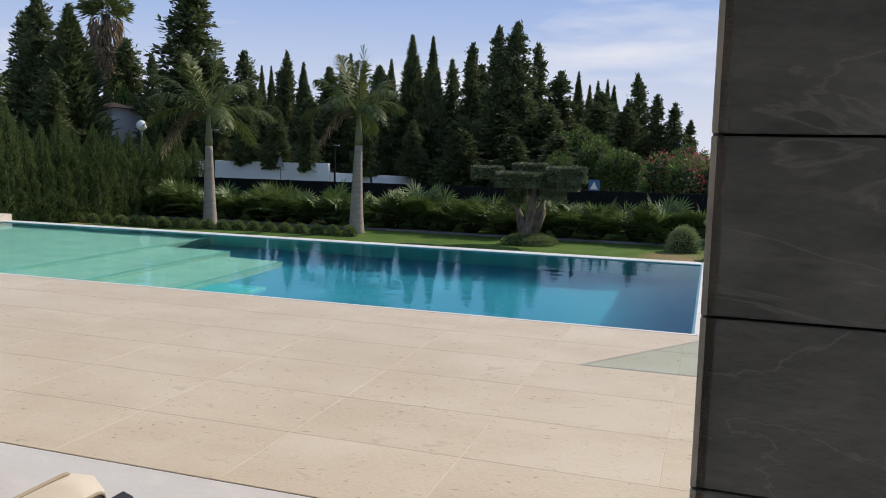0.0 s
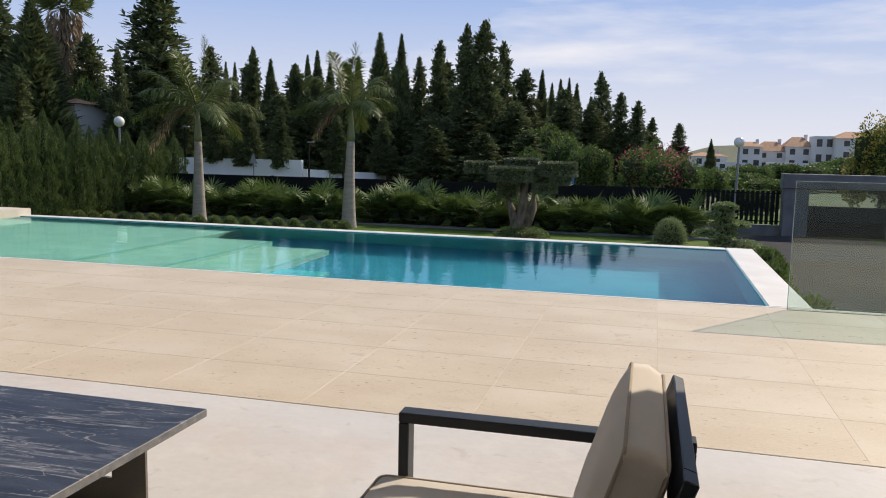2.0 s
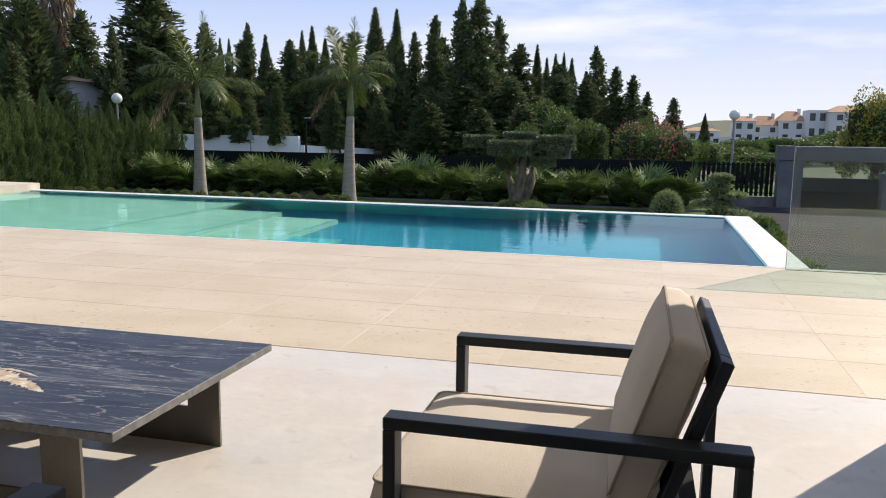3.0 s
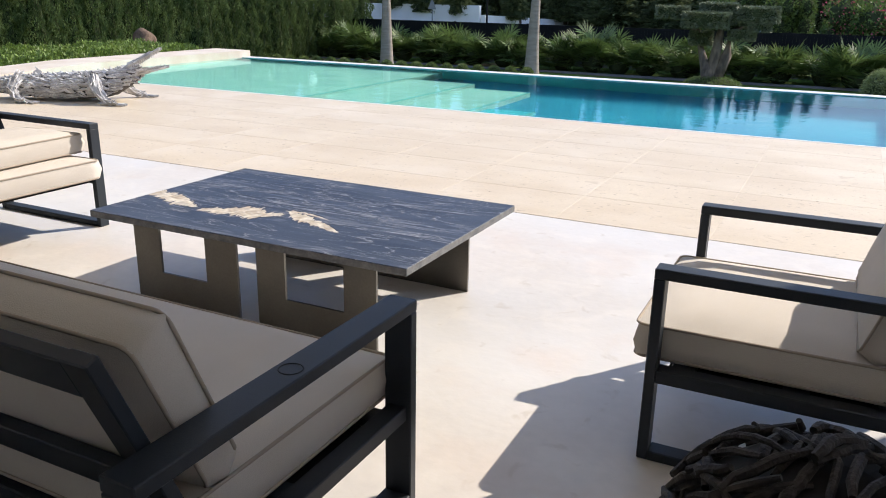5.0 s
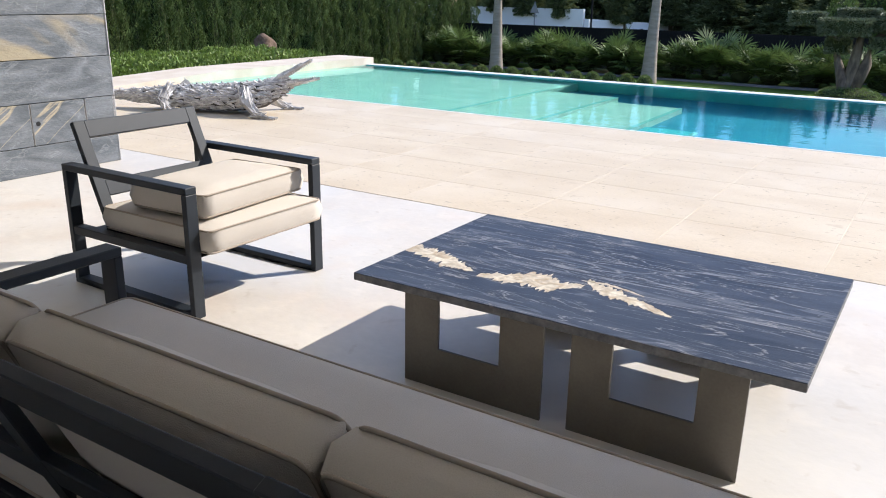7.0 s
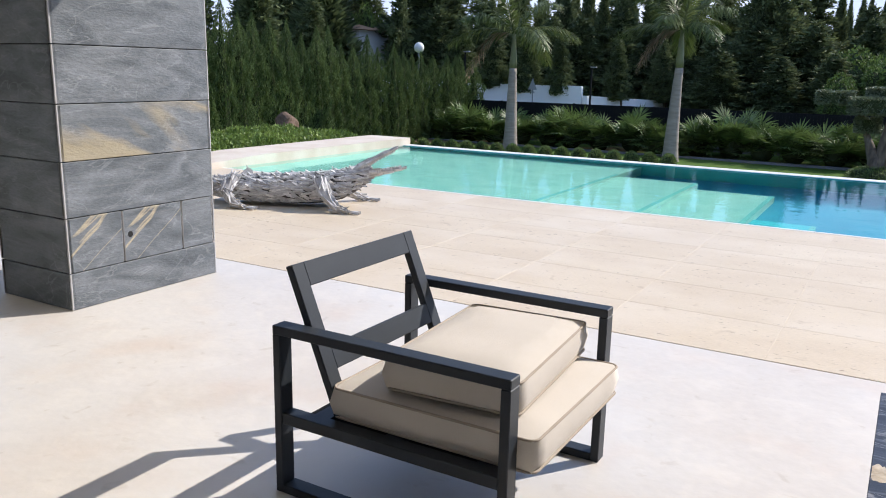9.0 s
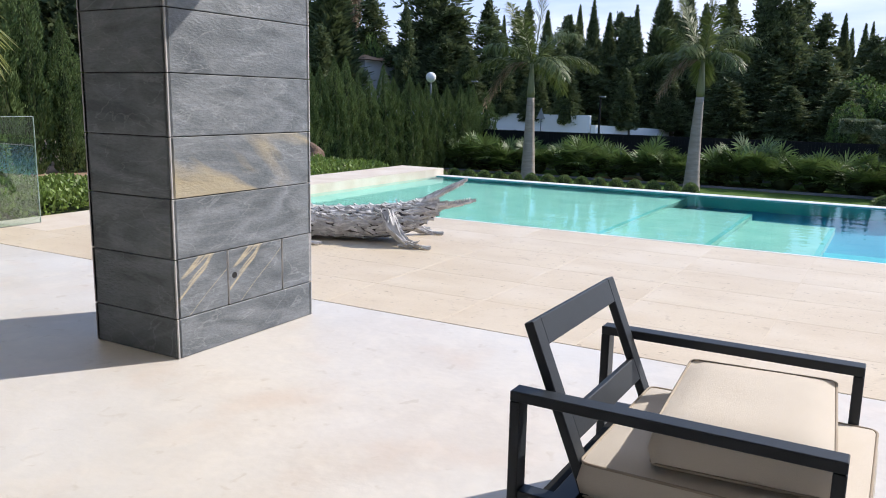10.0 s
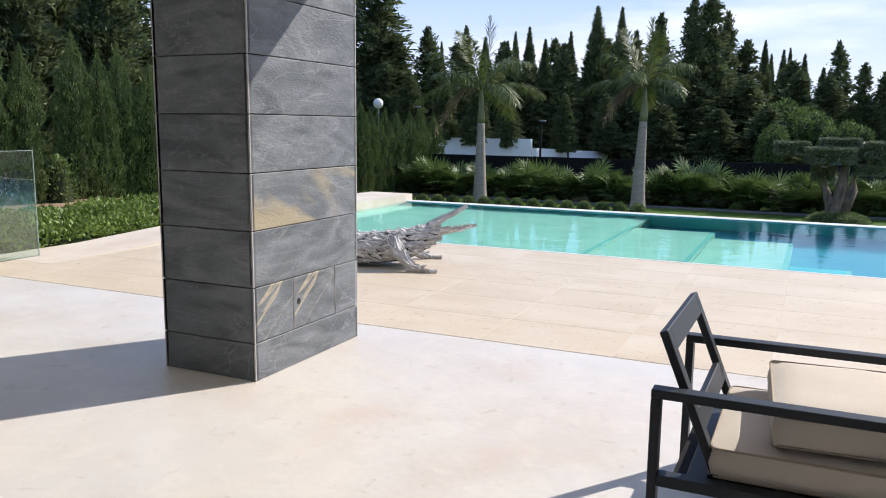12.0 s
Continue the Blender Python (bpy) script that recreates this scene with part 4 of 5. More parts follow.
def conifer_bank(seed, n_tiers, material):
    """An irregular conifer: tiers of drooping boughs set with sprays; unit height and half width."""
    rng = np.random.default_rng(seed)
    H, Rd = 9.0, 2.2
    P, A = [], []
    for i in range(n_tiers):
        t = (i + rng.uniform(-0.3, 0.3)) / n_tiers
        h = H * (0.02 + 0.95 * t)
        reach = Rd * (1 - t) ** 0.8 * min(1, 0.6 + t * 3) * rng.uniform(0.82, 1.1)
        for b in range(max(5, int(12 * (1 - t)) + 4)):
            w = rng.uniform(0, 2 * math.pi)
            L = reach * rng.uniform(0.5, 1.08)
            m = max(14, int(50 * L / Rd))
            s = rng.uniform(0.1, 1, m) ** 0.8
            spread = 0.05 + 0.17 * (1 - s)
            off = rng.normal(0, 1, (m, 3)) * spread[:, None] * np.array((1.2, 1.2, 0.9))
            d = np.array((math.cos(w), math.sin(w), 0))
            p = d * (s * L)[:, None] + off
            p[:, 2] += h + 0.45 * s * L - 0.45 * s ** 2 * L
            P.append(p)
            A.append(np.tile(d + np.array((0, 0, 0.35)), (m, 1)))
    h = rng.uniform(0.86, 1.0, 160)
    P.append(np.stack([rng.normal(0, 1, 160) * 0.16 * (1.02 - h) * 7, rng.normal(0, 1, 160) * 0.16 * (1.02 - h) * 7, h * H], 1))
    A.append(np.tile((0.0, 0.0, 1.0), (160, 1)))
    P, A = np.concatenate(P), np.concatenate(A)
    P = np.repeat(P, 3, 0) + rng.normal(0, 0.06, (len(P) * 3, 3))
    A = np.repeat(A, 3, 0)
    v, f = leaves(rng, P, A, 0.25, 0.052, 0.5)
    v = v / np.array((Rd, Rd, H))
    me = np_mesh("crown", v, f, material)
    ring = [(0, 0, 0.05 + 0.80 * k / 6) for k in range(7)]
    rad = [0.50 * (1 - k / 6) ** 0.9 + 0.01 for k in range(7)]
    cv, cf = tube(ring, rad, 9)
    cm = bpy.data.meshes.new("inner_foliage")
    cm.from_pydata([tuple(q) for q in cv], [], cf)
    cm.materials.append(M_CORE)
    return me, cm


CON_BANK = [conifer_bank(s, 30, M_CYPD) for s in (21, 22, 23)]


def cloud_mesh(seed, n, lobes, leaf, wid, material, aspect=1.0):
    """A rounded crown made of leafy lobes: unit half width, unit height above 0."""
    rng = np.random.default_rng(seed)
    P, A, C = [], [], []
    for k in range(lobes):
        a, rr = rng.uniform(0, 2 * math.pi), math.sqrt(rng.uniform(0, 1)) * 0.62
        c = np.array((rr * math.cos(a), rr * math.sin(a), rng.uniform(0.28, 0.72)))
        s = rng.uniform(0.24, 0.40)
        m = n // lobes
        u = rng.normal(0, 1, (m, 3))
        u /= np.linalg.norm(u, axis=1)[:, None]
        p = c + u * s * np.array((1, 1, 0.75)) * (1 - np.abs(rng.normal(0, 0.14, m)))[:, None]
        P.append(p)
        A.append(u)
        C.append((c, s))
    P, A = np.concatenate(P), np.concatenate(A)
    P[:, 2] = np.maximum(P[:, 2], 0.0)
    v, f = leaves(rng, P * np.array((1, 1, aspect)), A * 0.6 + np.array((0, 0, 0.3)), leaf, wid, 0.6)
    v = v / np.array((1, 1, aspect))
    bm = bmesh.new()
    for c, s in C:
        bmesh.ops.create_icosphere(bm, subdivisions=1, radius=s * 0.74, matrix=Matrix.Translation(c) @ Matrix.Diagonal((1, 1, 0.75, 1)))
    cm = bpy.data.meshes.new("inner_foliage")
    bm.to_mesh(cm)
    bm.free()
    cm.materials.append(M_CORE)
    return np_mesh("crown", v, f, material), cm


BROAD_BANK = [cloud_mesh(s, 8000, 16, 0.085, 0.024, M_BROAD, a) for s, a in ((31, 1.3), (32, 2.4))]

# the tall hedge along the garden's left side
rng = np.random.default_rng(17)
yy = 9.1
i = 0
while yy < 26.0:
    gz = ground_height(-12, yy)
    topz = np.interp(yy, [6, 10, 16, 20, 25], [3.6, 3.35, 2.85, 2.45, 2.0]) + rng.uniform(-0.25, 0.3)
    cypress(np.interp(yy, [18, 27], [-12.0, -11.5]) + rng.uniform(-0.15, 0.15), yy, gz - 0.05, topz - gz, rng.uniform(0.31, 0.40), i, M_CYP, HEDGE_BANK,
            "slender green cypress clipped into a tall hedge", "tall hedge beside the garden")
    yy += rng.uniform(0.56, 0.74)
    i += 1
for x, y, h, r in ((-12.0, 7.75, 3.5, 0.30), (-12.2, 7.05, 4.6, 0.36), (-12.1, 6.35, 5.0, 0.42), (-12.4, 5.5, 4.4, 0.42), (-12.9, 3.6, 4.6, 0.55), (-13.2, 2.5, 5.0, 0.55), (-13.0, 1.2, 4.4, 0.5), (-13.4, -0.2, 4.8, 0.5)):
    cypress(x, y, -0.35, h, r, int(x * 10), M_CYP, HEDGE_BANK, "slender green cypress standing apart on bare soil", "loose cypresses beside the garden")
for x, y in ((-11.8, 8.35), (-12.6, 8.6), (-11.6, 5.9)):
    clipped("shrub", x, y, -0.4, 0.32, 1.15, 500, M_BOX, "thin straggling shrub on bare sandy soil", "shrub", "shrubs on bare soil", int(y * 7), 0.10, 0.024)
part("soil_bed", box(-16.5, -10.6, 3.0, 9.6, -1.2, ground_height(-12, 7) + 0.07, 0.05), M_SAND)
tagged(bpy.data.objects["soil_bed"], "bare orange sandy soil under the cypresses", "soil", kind="structure")

CYPRESSES = [(-27.1, 36, 9.9, 1.7), (-23.0, 50, 7.8, 0.5), (-23.4, 52, 8.0, 0.5), (-17.4, 46, 7.5, 0.7), (-16.6, 48, 7.4, 0.75), (-17.5, 52, 8.5, 0.6),
             (-15.4, 49, 8.4, 0.7), (-13.6, 47, 7.3, 0.7), (-12.8, 50, 8.1, 0.65), (-10.5, 48, 9.4, 1.0), (-8.7, 47, 9.1, 0.7), (-0.9, 56, 7.7, 0.6),
             (-0.7, 60, 7.1, 0.55), (0.2, 58, 7.2, 0.6), (0.5, 61, 7.6, 0.5), (1.6, 56, 6.7, 0.6), (2.8, 54, 5.6, 0.7), (14.3, 110, 4.0, 0.6)]
for k, (x, y, tz, r) in enumerate(CYPRESSES):
    gz = ground_height(x, y)
    cypress(x, y, gz - 0.1, tz - gz, r * 1.4, k, M_CYPD, FAR_BANK, "tall dark green cypress beyond the garden wall", "dark trees beyond the wall")
for k, (x, y, tz, r) in enumerate(((-20, 8.5, 8.5, 0.9), (-19, 11, 7.0, 0.9), (-22, 13, 9.5, 1.1), (-20.5, 15.5, 7.8, 1.0), (-23, 18, 9.4, 1.2), (-21, 6.0, 6.8, 0.8), (-19, 4.0, 7.2, 0.7), (-24, 21, 9.0, 1.2), (-17.5, 9.6, 5.6, 0.8))):
    gz = ground_height(x, y)
    cypress(x, y, gz - 0.1, tz - gz, r * 1.35, k, M_CYPD, FAR_BANK, "tall dark green cypress behind the hedge", "dark trees behind the hedge")

CONIFERS = [(-31.4, 38, 10.2, 2.4), (-23.0, 38, 6.6, 1.1), (-23.3, 42, 11.2, 3.6), (-19.2, 47, 7.7, 1.2), (-6.7, 49, 8.2, 1.5), (-4.4, 47, 8.8, 1.6),
            (-3.5, 48, 9.2, 2.2), (-3.0, 52, 8.5, 1.5), (-8.4, 50, 7.3, 1.3), (3.6, 52, 6.5, 1.4), (5.0, 50, 5.1, 1.3), (6.1, 50, 4.6, 1.2), (7.0, 52, 3.7, 1.0)]
CONIFERS_LOW = [(9.4, 80, 4.4, 1.5), (-12.0, 46, 6.3, 1.8), (-14.1, 44.5, 4.7, 2.1), (-15.3, 43, 4.5, 2.0), (-19.0, 42, 5.3, 1.8), (-16.8, 41, 3.9, 2.1),
                (-9.0, 46.8, 4.6, 2.2), (-6.0, 45, 3.6, 2.2), (-4.0, 46, 4.2, 2.6), (-1.2, 47, 4.4, 2.3), (1.5, 49, 4.6, 2.0), (-21.5, 40, 5.0, 1.9),
                (-18.5, 12.6, 8.8, 1.7), (-20.2, 10.0, 8.4, 1.8), (-17.8, 15.2, 8.2, 1.6), (-19.8, 18.0, 8.8, 1.9), (-21.5, 7.2, 7.6, 1.7), (-25.5, 33, 5.2, 1.6), (-28.5, 31, 6.5, 1.7), (-24, 27, 7.0, 1.8)]
CONIFERS_FILL = [(-24.5, 47, 7.3, 2.2), (-21.2, 50, 7.0, 2.2), (-18, 51, 7.0, 2.2), (-14.5, 52, 7.2, 2.3), (-11, 53, 7.2, 2.4), (-7.5, 54, 7.4, 2.4), (-2, 55, 7.0, 2.4),
                 (1.0, 54, 5.6, 2.2), (3.2, 50, 4.4, 2.0), (-5.5, 43.2, 2.8, 1.9), (-2.2, 42.5, 2.4, 1.8), (0.2, 43, 2.6, 1.8), (-27.5, 36, 7.0, 1.8), (-34.5, 40, 9.6, 2.4),
                 (-29, 43, 8.2, 2.4), (-20.6, 44, 7.4, 1.9), (-35, 33, 8.5, 2.2)]
for k, (x, y, tz, r) in enumerate(CONIFERS + CONIFERS_LOW + CONIFERS_FILL):
    gz = ground_height(x, y)
    e = empty("conifer_tree", x, y, gz - 0.1, (k * 67) % 360, label="dark green shaggy conifer beyond the garden wall", category="conifer", group="dark trees beyond the wall")
    me, cm = CON_BANK[k % 3]
    H = tz - gz
    for nm, m in (("crown", me), ("inner_foliage", cm)):
        put(nm, m, e).scale = (r * 1.38, r * 1.38, H * 1.03)
    v, f = tube([(0, 0, -0.3), (0, 0, H * 0.5), (0, 0, H * 0.9)], [r * 0.11, r * 0.07, 0.02], 7)
    raw("trunk", v, f, M_DBARK, e)

for x, y, low, r, H in ((-16.2, 38.3, 0.48, 0.95, 3.6), (-14.3, 38.3, 0.30, 0.9, 3.4), (-12.4, 38.3, 0.22, 0.8, 3.3), (-18.6, 38.6, 0.8, 1.1, 3.6), (-9.9, 40.3, 0.0, 0.8, 3.2), (-8.6, 44.4, -0.1, 1.0, 3.4)):
    gz = ground_height(x, y)
    e = empty("conifer_tree", x, y, gz - 0.1, 0, label="dark conifer hanging over the white wall", category="conifer", group="dark trees beyond the wall")
    for nm, m in zip(("crown", "inner_foliage"), CON_BANK[int(-x) % 3]):
        put(nm, m, e).matrix_basis = pose(0, -1.0, low - gz + 0.1, 0, 0, x * 40 % 360) @ Matrix.Diagonal((r * 1.3, r * 1.3, H, 1))
    v, f = tube([(0, 0, -0.3), (0, -0.3, low - gz + 0.4), (0, -0.9, low - gz + H * 0.7)], [0.16, 0.12, 0.05], 7)
    raw("trunk", v, f, M_DBARK, e)

BROADLEAVES = [(-27.1, 40, 5.8, 1.6), (1.0, 46, 3.4, 2.1), (2.8, 42, 2.6, 1.8), (4.1, 40, 2.1, 1.5), (0.7, 40, 1.9, 1.2), (7.4, 40, 2.4, 1.3), (10.1, 48, 1.0, 1.9),
               (12.8, 60, 0.5, 2.9), (14.5, 52, 0.3, 2.4), (19.7, 75, 1.2, 3.6), (24.3, 80, 1.3, 4.0), (8.9, 38, 1.2, 1.2), (15.4, 70, 1.1, 2.0), (11.5, 36, 0.2, 1.6),
               (28, 90, 2.2, 4.0), (16, 95, 0.2, 4.0), (21, 120, 0.5, 5.0), (32, 120, 1.5, 5.0)]
for k, (x, y, tz, r) in enumerate(BROADLEAVES):
    gz = ground_height(x, y)
    e = empty("broadleaf_tree", x, y, gz - 0.1, (k * 97) % 360, label="leafy mid-green tree in the scrub beyond the fence", category="tree", group="green scrub beyond the fence")
    me, cm = BROAD_BANK[int((tz - gz) / r > 1.8)]
    for nm, m in (("crown", me), ("inner_foliage", cm)):
        put(nm, m, e).scale = (r, r, tz - gz)
    v, f = tube([(0, 0, -0.3), (0.05, 0, (tz - gz) * 0.5)], [r * 0.09, r * 0.05], 7)
    raw("trunk", v, f, M_DBARK, e)

# the flowering oleander and the yellowing tree
for nm, lab, x, y, tz, r, m2 in (("oleander_bush", "green oleander bush full of magenta flowers behind the fence", 7.45, 31, 2.0, 2.0, M_FLOWER),
                                 ("autumn_tree", "yellowing tree beside the gate", 17.4, 38, 3.6, 1.9, M_YELLOW)):
    gz = ground_height(x, y)
    flower = m2 is M_FLOWER
    asp = (tz - gz) / r
    e = empty(nm, x, y, gz - 0.1, 40, label=lab, category="bush" if flower else "tree")
    for pn, m in zip(("crown", "inner_foliage"), cloud_mesh(31, 9000, 18, 0.07, 0.016, M_BROAD, asp)):
        put(pn, m, e).scale = (r, r, tz - gz)
    fm, _ = cloud_mesh(31, 2600 if flower else 7000, 18, 0.030 if flower else 0.075, 0.017 if flower else 0.02, m2, asp)
    fl = tagged(put("blossom" if flower else "yellow_foliage", fm, e), kind="stuff")
    fl.scale = (r * 1.05, r * 1.05, (tz - gz) * 1.05)
    v, f = tube([(0, 0, -0.3), (0.05, 0, (tz - gz) * 0.5)], [r * 0.07, r * 0.05], 7)
    raw("trunk", v, f, M_DBARK, e)


# royal palms
def frond(rng, w, elev, L, droop, origin):
    """An arching feather frond: rachis points and leaflets."""
    d = np.array((math.cos(w), math.sin(w), 0.0))
    side = np.array((-math.sin(w), math.cos(w), 0.0))
    pts, V, F = [], [], []
    n = 44
    for i in range(n + 1):
        t = i / n
        out = L * (t * math.cos(elev) - 0.12 * t * t)
        up = L * (t * math.sin(elev) - droop * t ** 2.2)
        pts.append(np.array(origin) + d * out + np.array((0, 0, up)))
    for i in range(3, n):
        t = i / n
        tan = pts[i + 1] - pts[i]
        tan /= np.linalg.norm(tan)
        nrm = np.cross(side, tan)
        ll = 0.62 * math.sin(math.pi * min(0.12 + 0.86 * t, 1)) ** 0.6
        for s in (-1, 1):
            for _ in range(2):
                a = side * s * rng.uniform(0.55, 1.0) + tan * rng.uniform(0.6, 1.15) + nrm * rng.uniform(-0.45, 0.5)
                a /= np.linalg.norm(a)
                b = pts[i] + tan * rng.uniform(-0.02, 0.02)
                k = ll * rng.uniform(0.75, 1.1)
                hang = np.array((0, 0, -0.5 * k * abs(tan[0] * d[0] + tan[1] * d[1])))
                wv = np.cross(a, nrm)
                wv = wv / (np.linalg.norm(wv) + 1e-9) * 0.019
                o = len(V)
                V += [b, b + a * k * 0.45 + wv + hang * 0.2, b + a * k + hang, b + a * k * 0.45 - wv + hang * 0.2]
                F.append((o, o + 1, o + 2, o + 3))
    return pts, V, F


def royal_palm(x, y, z, trunk_h, seed, label, lean=0.0, size=1.0):
    rng = np.random.default_rng(seed)
    e = empty("royal_palm", x, y, z, 0, label=label, category="palm tree", group="royal palms beyond the pool")
    path = [(lean * (t ** 2), 0, trunk_h * t) for t in np.linspace(-0.04, 1, 14)]
    rad = [0.235 * (1 - 0.50 * t) + 0.06 * math.exp(-t * 9) for t in np.linspace(0, 1, 14)]
    v, f = tube(path, rad, 16)
    raw("trunk", v, f, M_PALMTRUNK, e, smooth=True)
    top = path[-1]
    sh = [(top[0], 0, trunk_h - 0.02), (top[0], 0, trunk_h + 0.15), (top[0], 0, trunk_h + 0.6), (top[0], 0, trunk_h + 1.1)]
    v, f = tube(sh, [0.122, 0.125, 0.085, 0.045], 12)
    raw("crownshaft", v, f, M_SHAFT, e, "smooth green crownshaft", smooth=True)
    o = (top[0], 0, trunk_h + 1.05)
    aim = [(80, 0.14, 2.0), (66, 0.24, 2.1), (56, 0.30, 2.15), (50, 0.34, 2.1), (45, 0.36, 2.1), (40, 0.40, 2.1), (35, 0.42, 2.1), (30, 0.42, 2.05), (26, 0.44, 2.05), (20, 0.44, 2.0), (15, 0.44, 1.9), (8, 0.42, 1.8)]
    for k, (deg, droop, L) in enumerate(aim):
        w = 0.3 + k * 2.399 + rng.uniform(-0.3, 0.3)
        L *= size * rng.uniform(0.88, 1.08)
        pts, V, F = frond(rng, w, radians(deg + rng.uniform(-4, 4)), L, droop, o)
        tv, tf = tube([tuple(p) for p in pts[::4]], list(np.linspace(0.024, 0.005, len(pts[::4]))), 5)
        n0 = len(V)
        V = V + [np.array(q) for q in tv]
        raw("frond", V, F + [tuple(i + n0 for i in q) for q in tf], M_FROND, e)
    pts, V, F = frond(rng, 3.5, radians(18), 1.25 * size, 1.15, o)
    raw("dry_frond", V, F, M_DRYFROND, e, "brown dead frond hanging down")
    return e


royal_palm(-7.36, 21.2, GARDEN - 0.05, 2.75, 51, "royal palm with grey swollen trunk and feathery green crown", 0.0, 1.5)
royal_palm(-2.15, 21.6, GARDEN - 0.05, 2.85, 52, "royal palm with grey trunk and one hanging dry frond", 0.06, 1.2)

# the far fan palm with its skirt of dead leaves
e = empty("tall_fan_palm", -32.4, 45, ground_height(-32.4, 45), 0, label="tall fan palm with a shaggy brown skirt of dead leaves", category="palm tree")
v, f = tube([(0, 0, -0.3), (0, 0, 12)], [0.4, 0.3], 10)
raw("trunk", v, f, M_DBARK, e)
rng = np.random.default_rng(61)
hh = rng.uniform(7.4, 11.8, 1500)
w = rng.uniform(0, 6.283, 1500)
rr = np.interp(hh, [7.4, 10, 11.8], [0.45, 0.9, 1.1]) * rng.uniform(0.7, 1, 1500)
v, f = leaves(rng, np.stack([rr * np.cos(w), rr * np.sin(w), hh], 1), np.stack([0.3 * np.cos(w), 0.3 * np.sin(w), np.full(1500, -1.0)], 1), 0.8, 0.06, 0.2)
crown("dead_skirt", v, f, M_DRYFROND, e, "brown skirt of dead leaves")
u = rng.normal(0, 1, (1400, 3))
u[:, 2] = np.abs(u[:, 2]) * 0.8 - 0.2
u /= np.linalg.norm(u, axis=1)[:, None]
v, f = leaves(rng, np.array((0, 0, 12.2)) + u * rng.uniform(0.5, 1.5, 1400)[:, None], u, 0.7, 0.05, 0.3)
crown("crown", v, f, M_FROND, e)


# fan palms in front of the fence
def fan_mesh(seed, leaves_n=30, blades=13, size=0.55, rise=1.0, material=M_FAN, drop=0.06):
    rng = np.random.default_rng(seed)
    V, F = [], []
    for k in range(leaves_n):
        w = rng.uniform(0, 2 * math.pi)
        el = radians(rng.uniform(8, 80))
        d = np.array((math.cos(w) * math.cos(el), math.sin(w) * math.cos(el), math.sin(el)))
        base = np.array((rng.normal(0, 0.14), rng.normal(0, 0.14), rng.uniform(0.1, 0.55) * rise))
        c = base + d * rng.uniform(0.35, 0.75) * rise
        s = np.cross(d, (0, 0, 1.0))
        s /= np.linalg.norm(s) + 1e-9
        nrm = np.cross(s, d)
        tilt = rng.uniform(-0.7, 0.1)
        o = len(V)
        V += [base, base + s * 0.012, c + s * 0.008, c]
        F.append((o, o + 1, o + 2, o + 3))
        for b in range(blades):
            a = radians(-105 + 210 * b / (blades - 1) + rng.uniform(-4, 4))
            q = d * math.cos(a) + s * math.sin(a) + nrm * (tilt * 0.5)
            q /= np.linalg.norm(q)
            L = size * rng.uniform(0.8, 1.05) * (1 - 0.2 * abs(b / (blades - 1) - 0.5))
            wv = np.cross(q, nrm)
            wv = wv / (np.linalg.norm(wv) + 1e-9) * 0.02 * size / 0.42
            o = len(V)
            V += [c, c + q * L * 0.55 + wv, c + q * L + np.array((0, 0, -drop * L)), c + q * L * 0.55 - wv]
            F.append((o, o + 1, o + 2, o + 3))
    return np_mesh("leaves", np.array(V), np.array(F), material)


FANS = [fan_mesh(s, 46, 15, 0.62) for s in (71, 72, 73, 74)]
rng = np.random.default_rng(8)
fan_core = None
for k in range(20):
    x = -11.2 + 1.03 * k
    s = rng.uniform(0.92, 1.2)
    e = empty("fan_palm", x + rng.uniform(-0.15, 0.15), 23.7 + rng.uniform(-0.35, 0.3), GARDEN - 0.05, rng.uniform(0, 360), label="bushy green fan palm planted in front of the black fence", category="fan palm", group="fan palms along the fence")
    put("leaves", FANS[k % 4], e).scale = (s * 1.0, s * 1.0, s * 0.88)
    if fan_core is None:
        bm = bmesh.new()
        bmesh.ops.create_icosphere(bm, subdivisions=2, radius=0.38, matrix=Matrix.Translation((0, 0, 0.38)))
        fan_core = bpy.data.meshes.new("inner_foliage")
        bm.to_mesh(fan_core)
        bm.free()
        fan_core.materials.append(M_CORE)
    put("inner_foliage", fan_core, e)

# a fan palm close to the glass on the left
e = empty("fan_palm_tree", -7.15, 2.75, -0.3, 0, label="fan palm tree with large drooping yellow-green leaves", category="palm tree")
put("leaves", fan_mesh(79, 22, 19, 0.72, 0.9, M_PALMLEAF, 0.5), e).matrix_basis = pose(0, 0, 1.95)
v, f = tube([(0, 0, -0.1), (0.03, 0, 1.2), (0, 0, 2.3)], [0.13, 0.11, 0.12], 10)
raw("trunk", v, f, M_DBARK, e)


first = clipped("box_ball", -12.3, 20.0, GARDEN, 0.225, 0.31, 1000, M_BOX, "low clipped round box bush", "bush", "row of clipped box balls")
for k in range(1, 20):
    copy_thing(first, pose(-12.3 + 0.545 * k, 20.0 + 0.035 * k, GARDEN, 0, 0, k * 47))
for k in range(10):
    copy_thing(first, pose(-6.3 - 0.25 * k, 10.6 + 0.75 * k, GARDEN + 0.05 * (10 - k) / 2, 0, 0, k * 31))
clipped("silver_bush", 7.9, 21.6, GARDEN, 0.42, 0.66, 2600, M_GREYBUSH, "rounded silver-green cotton lavender bush", "bush", seed=9, leaf=0.14, wid=0.008)
clipped("low_hedge", 3.53, 21.5, GARDEN, 0.85, 0.30, 2600, M_BOX, "low clipped hedge round the olive's foot", "hedge", seed=12)

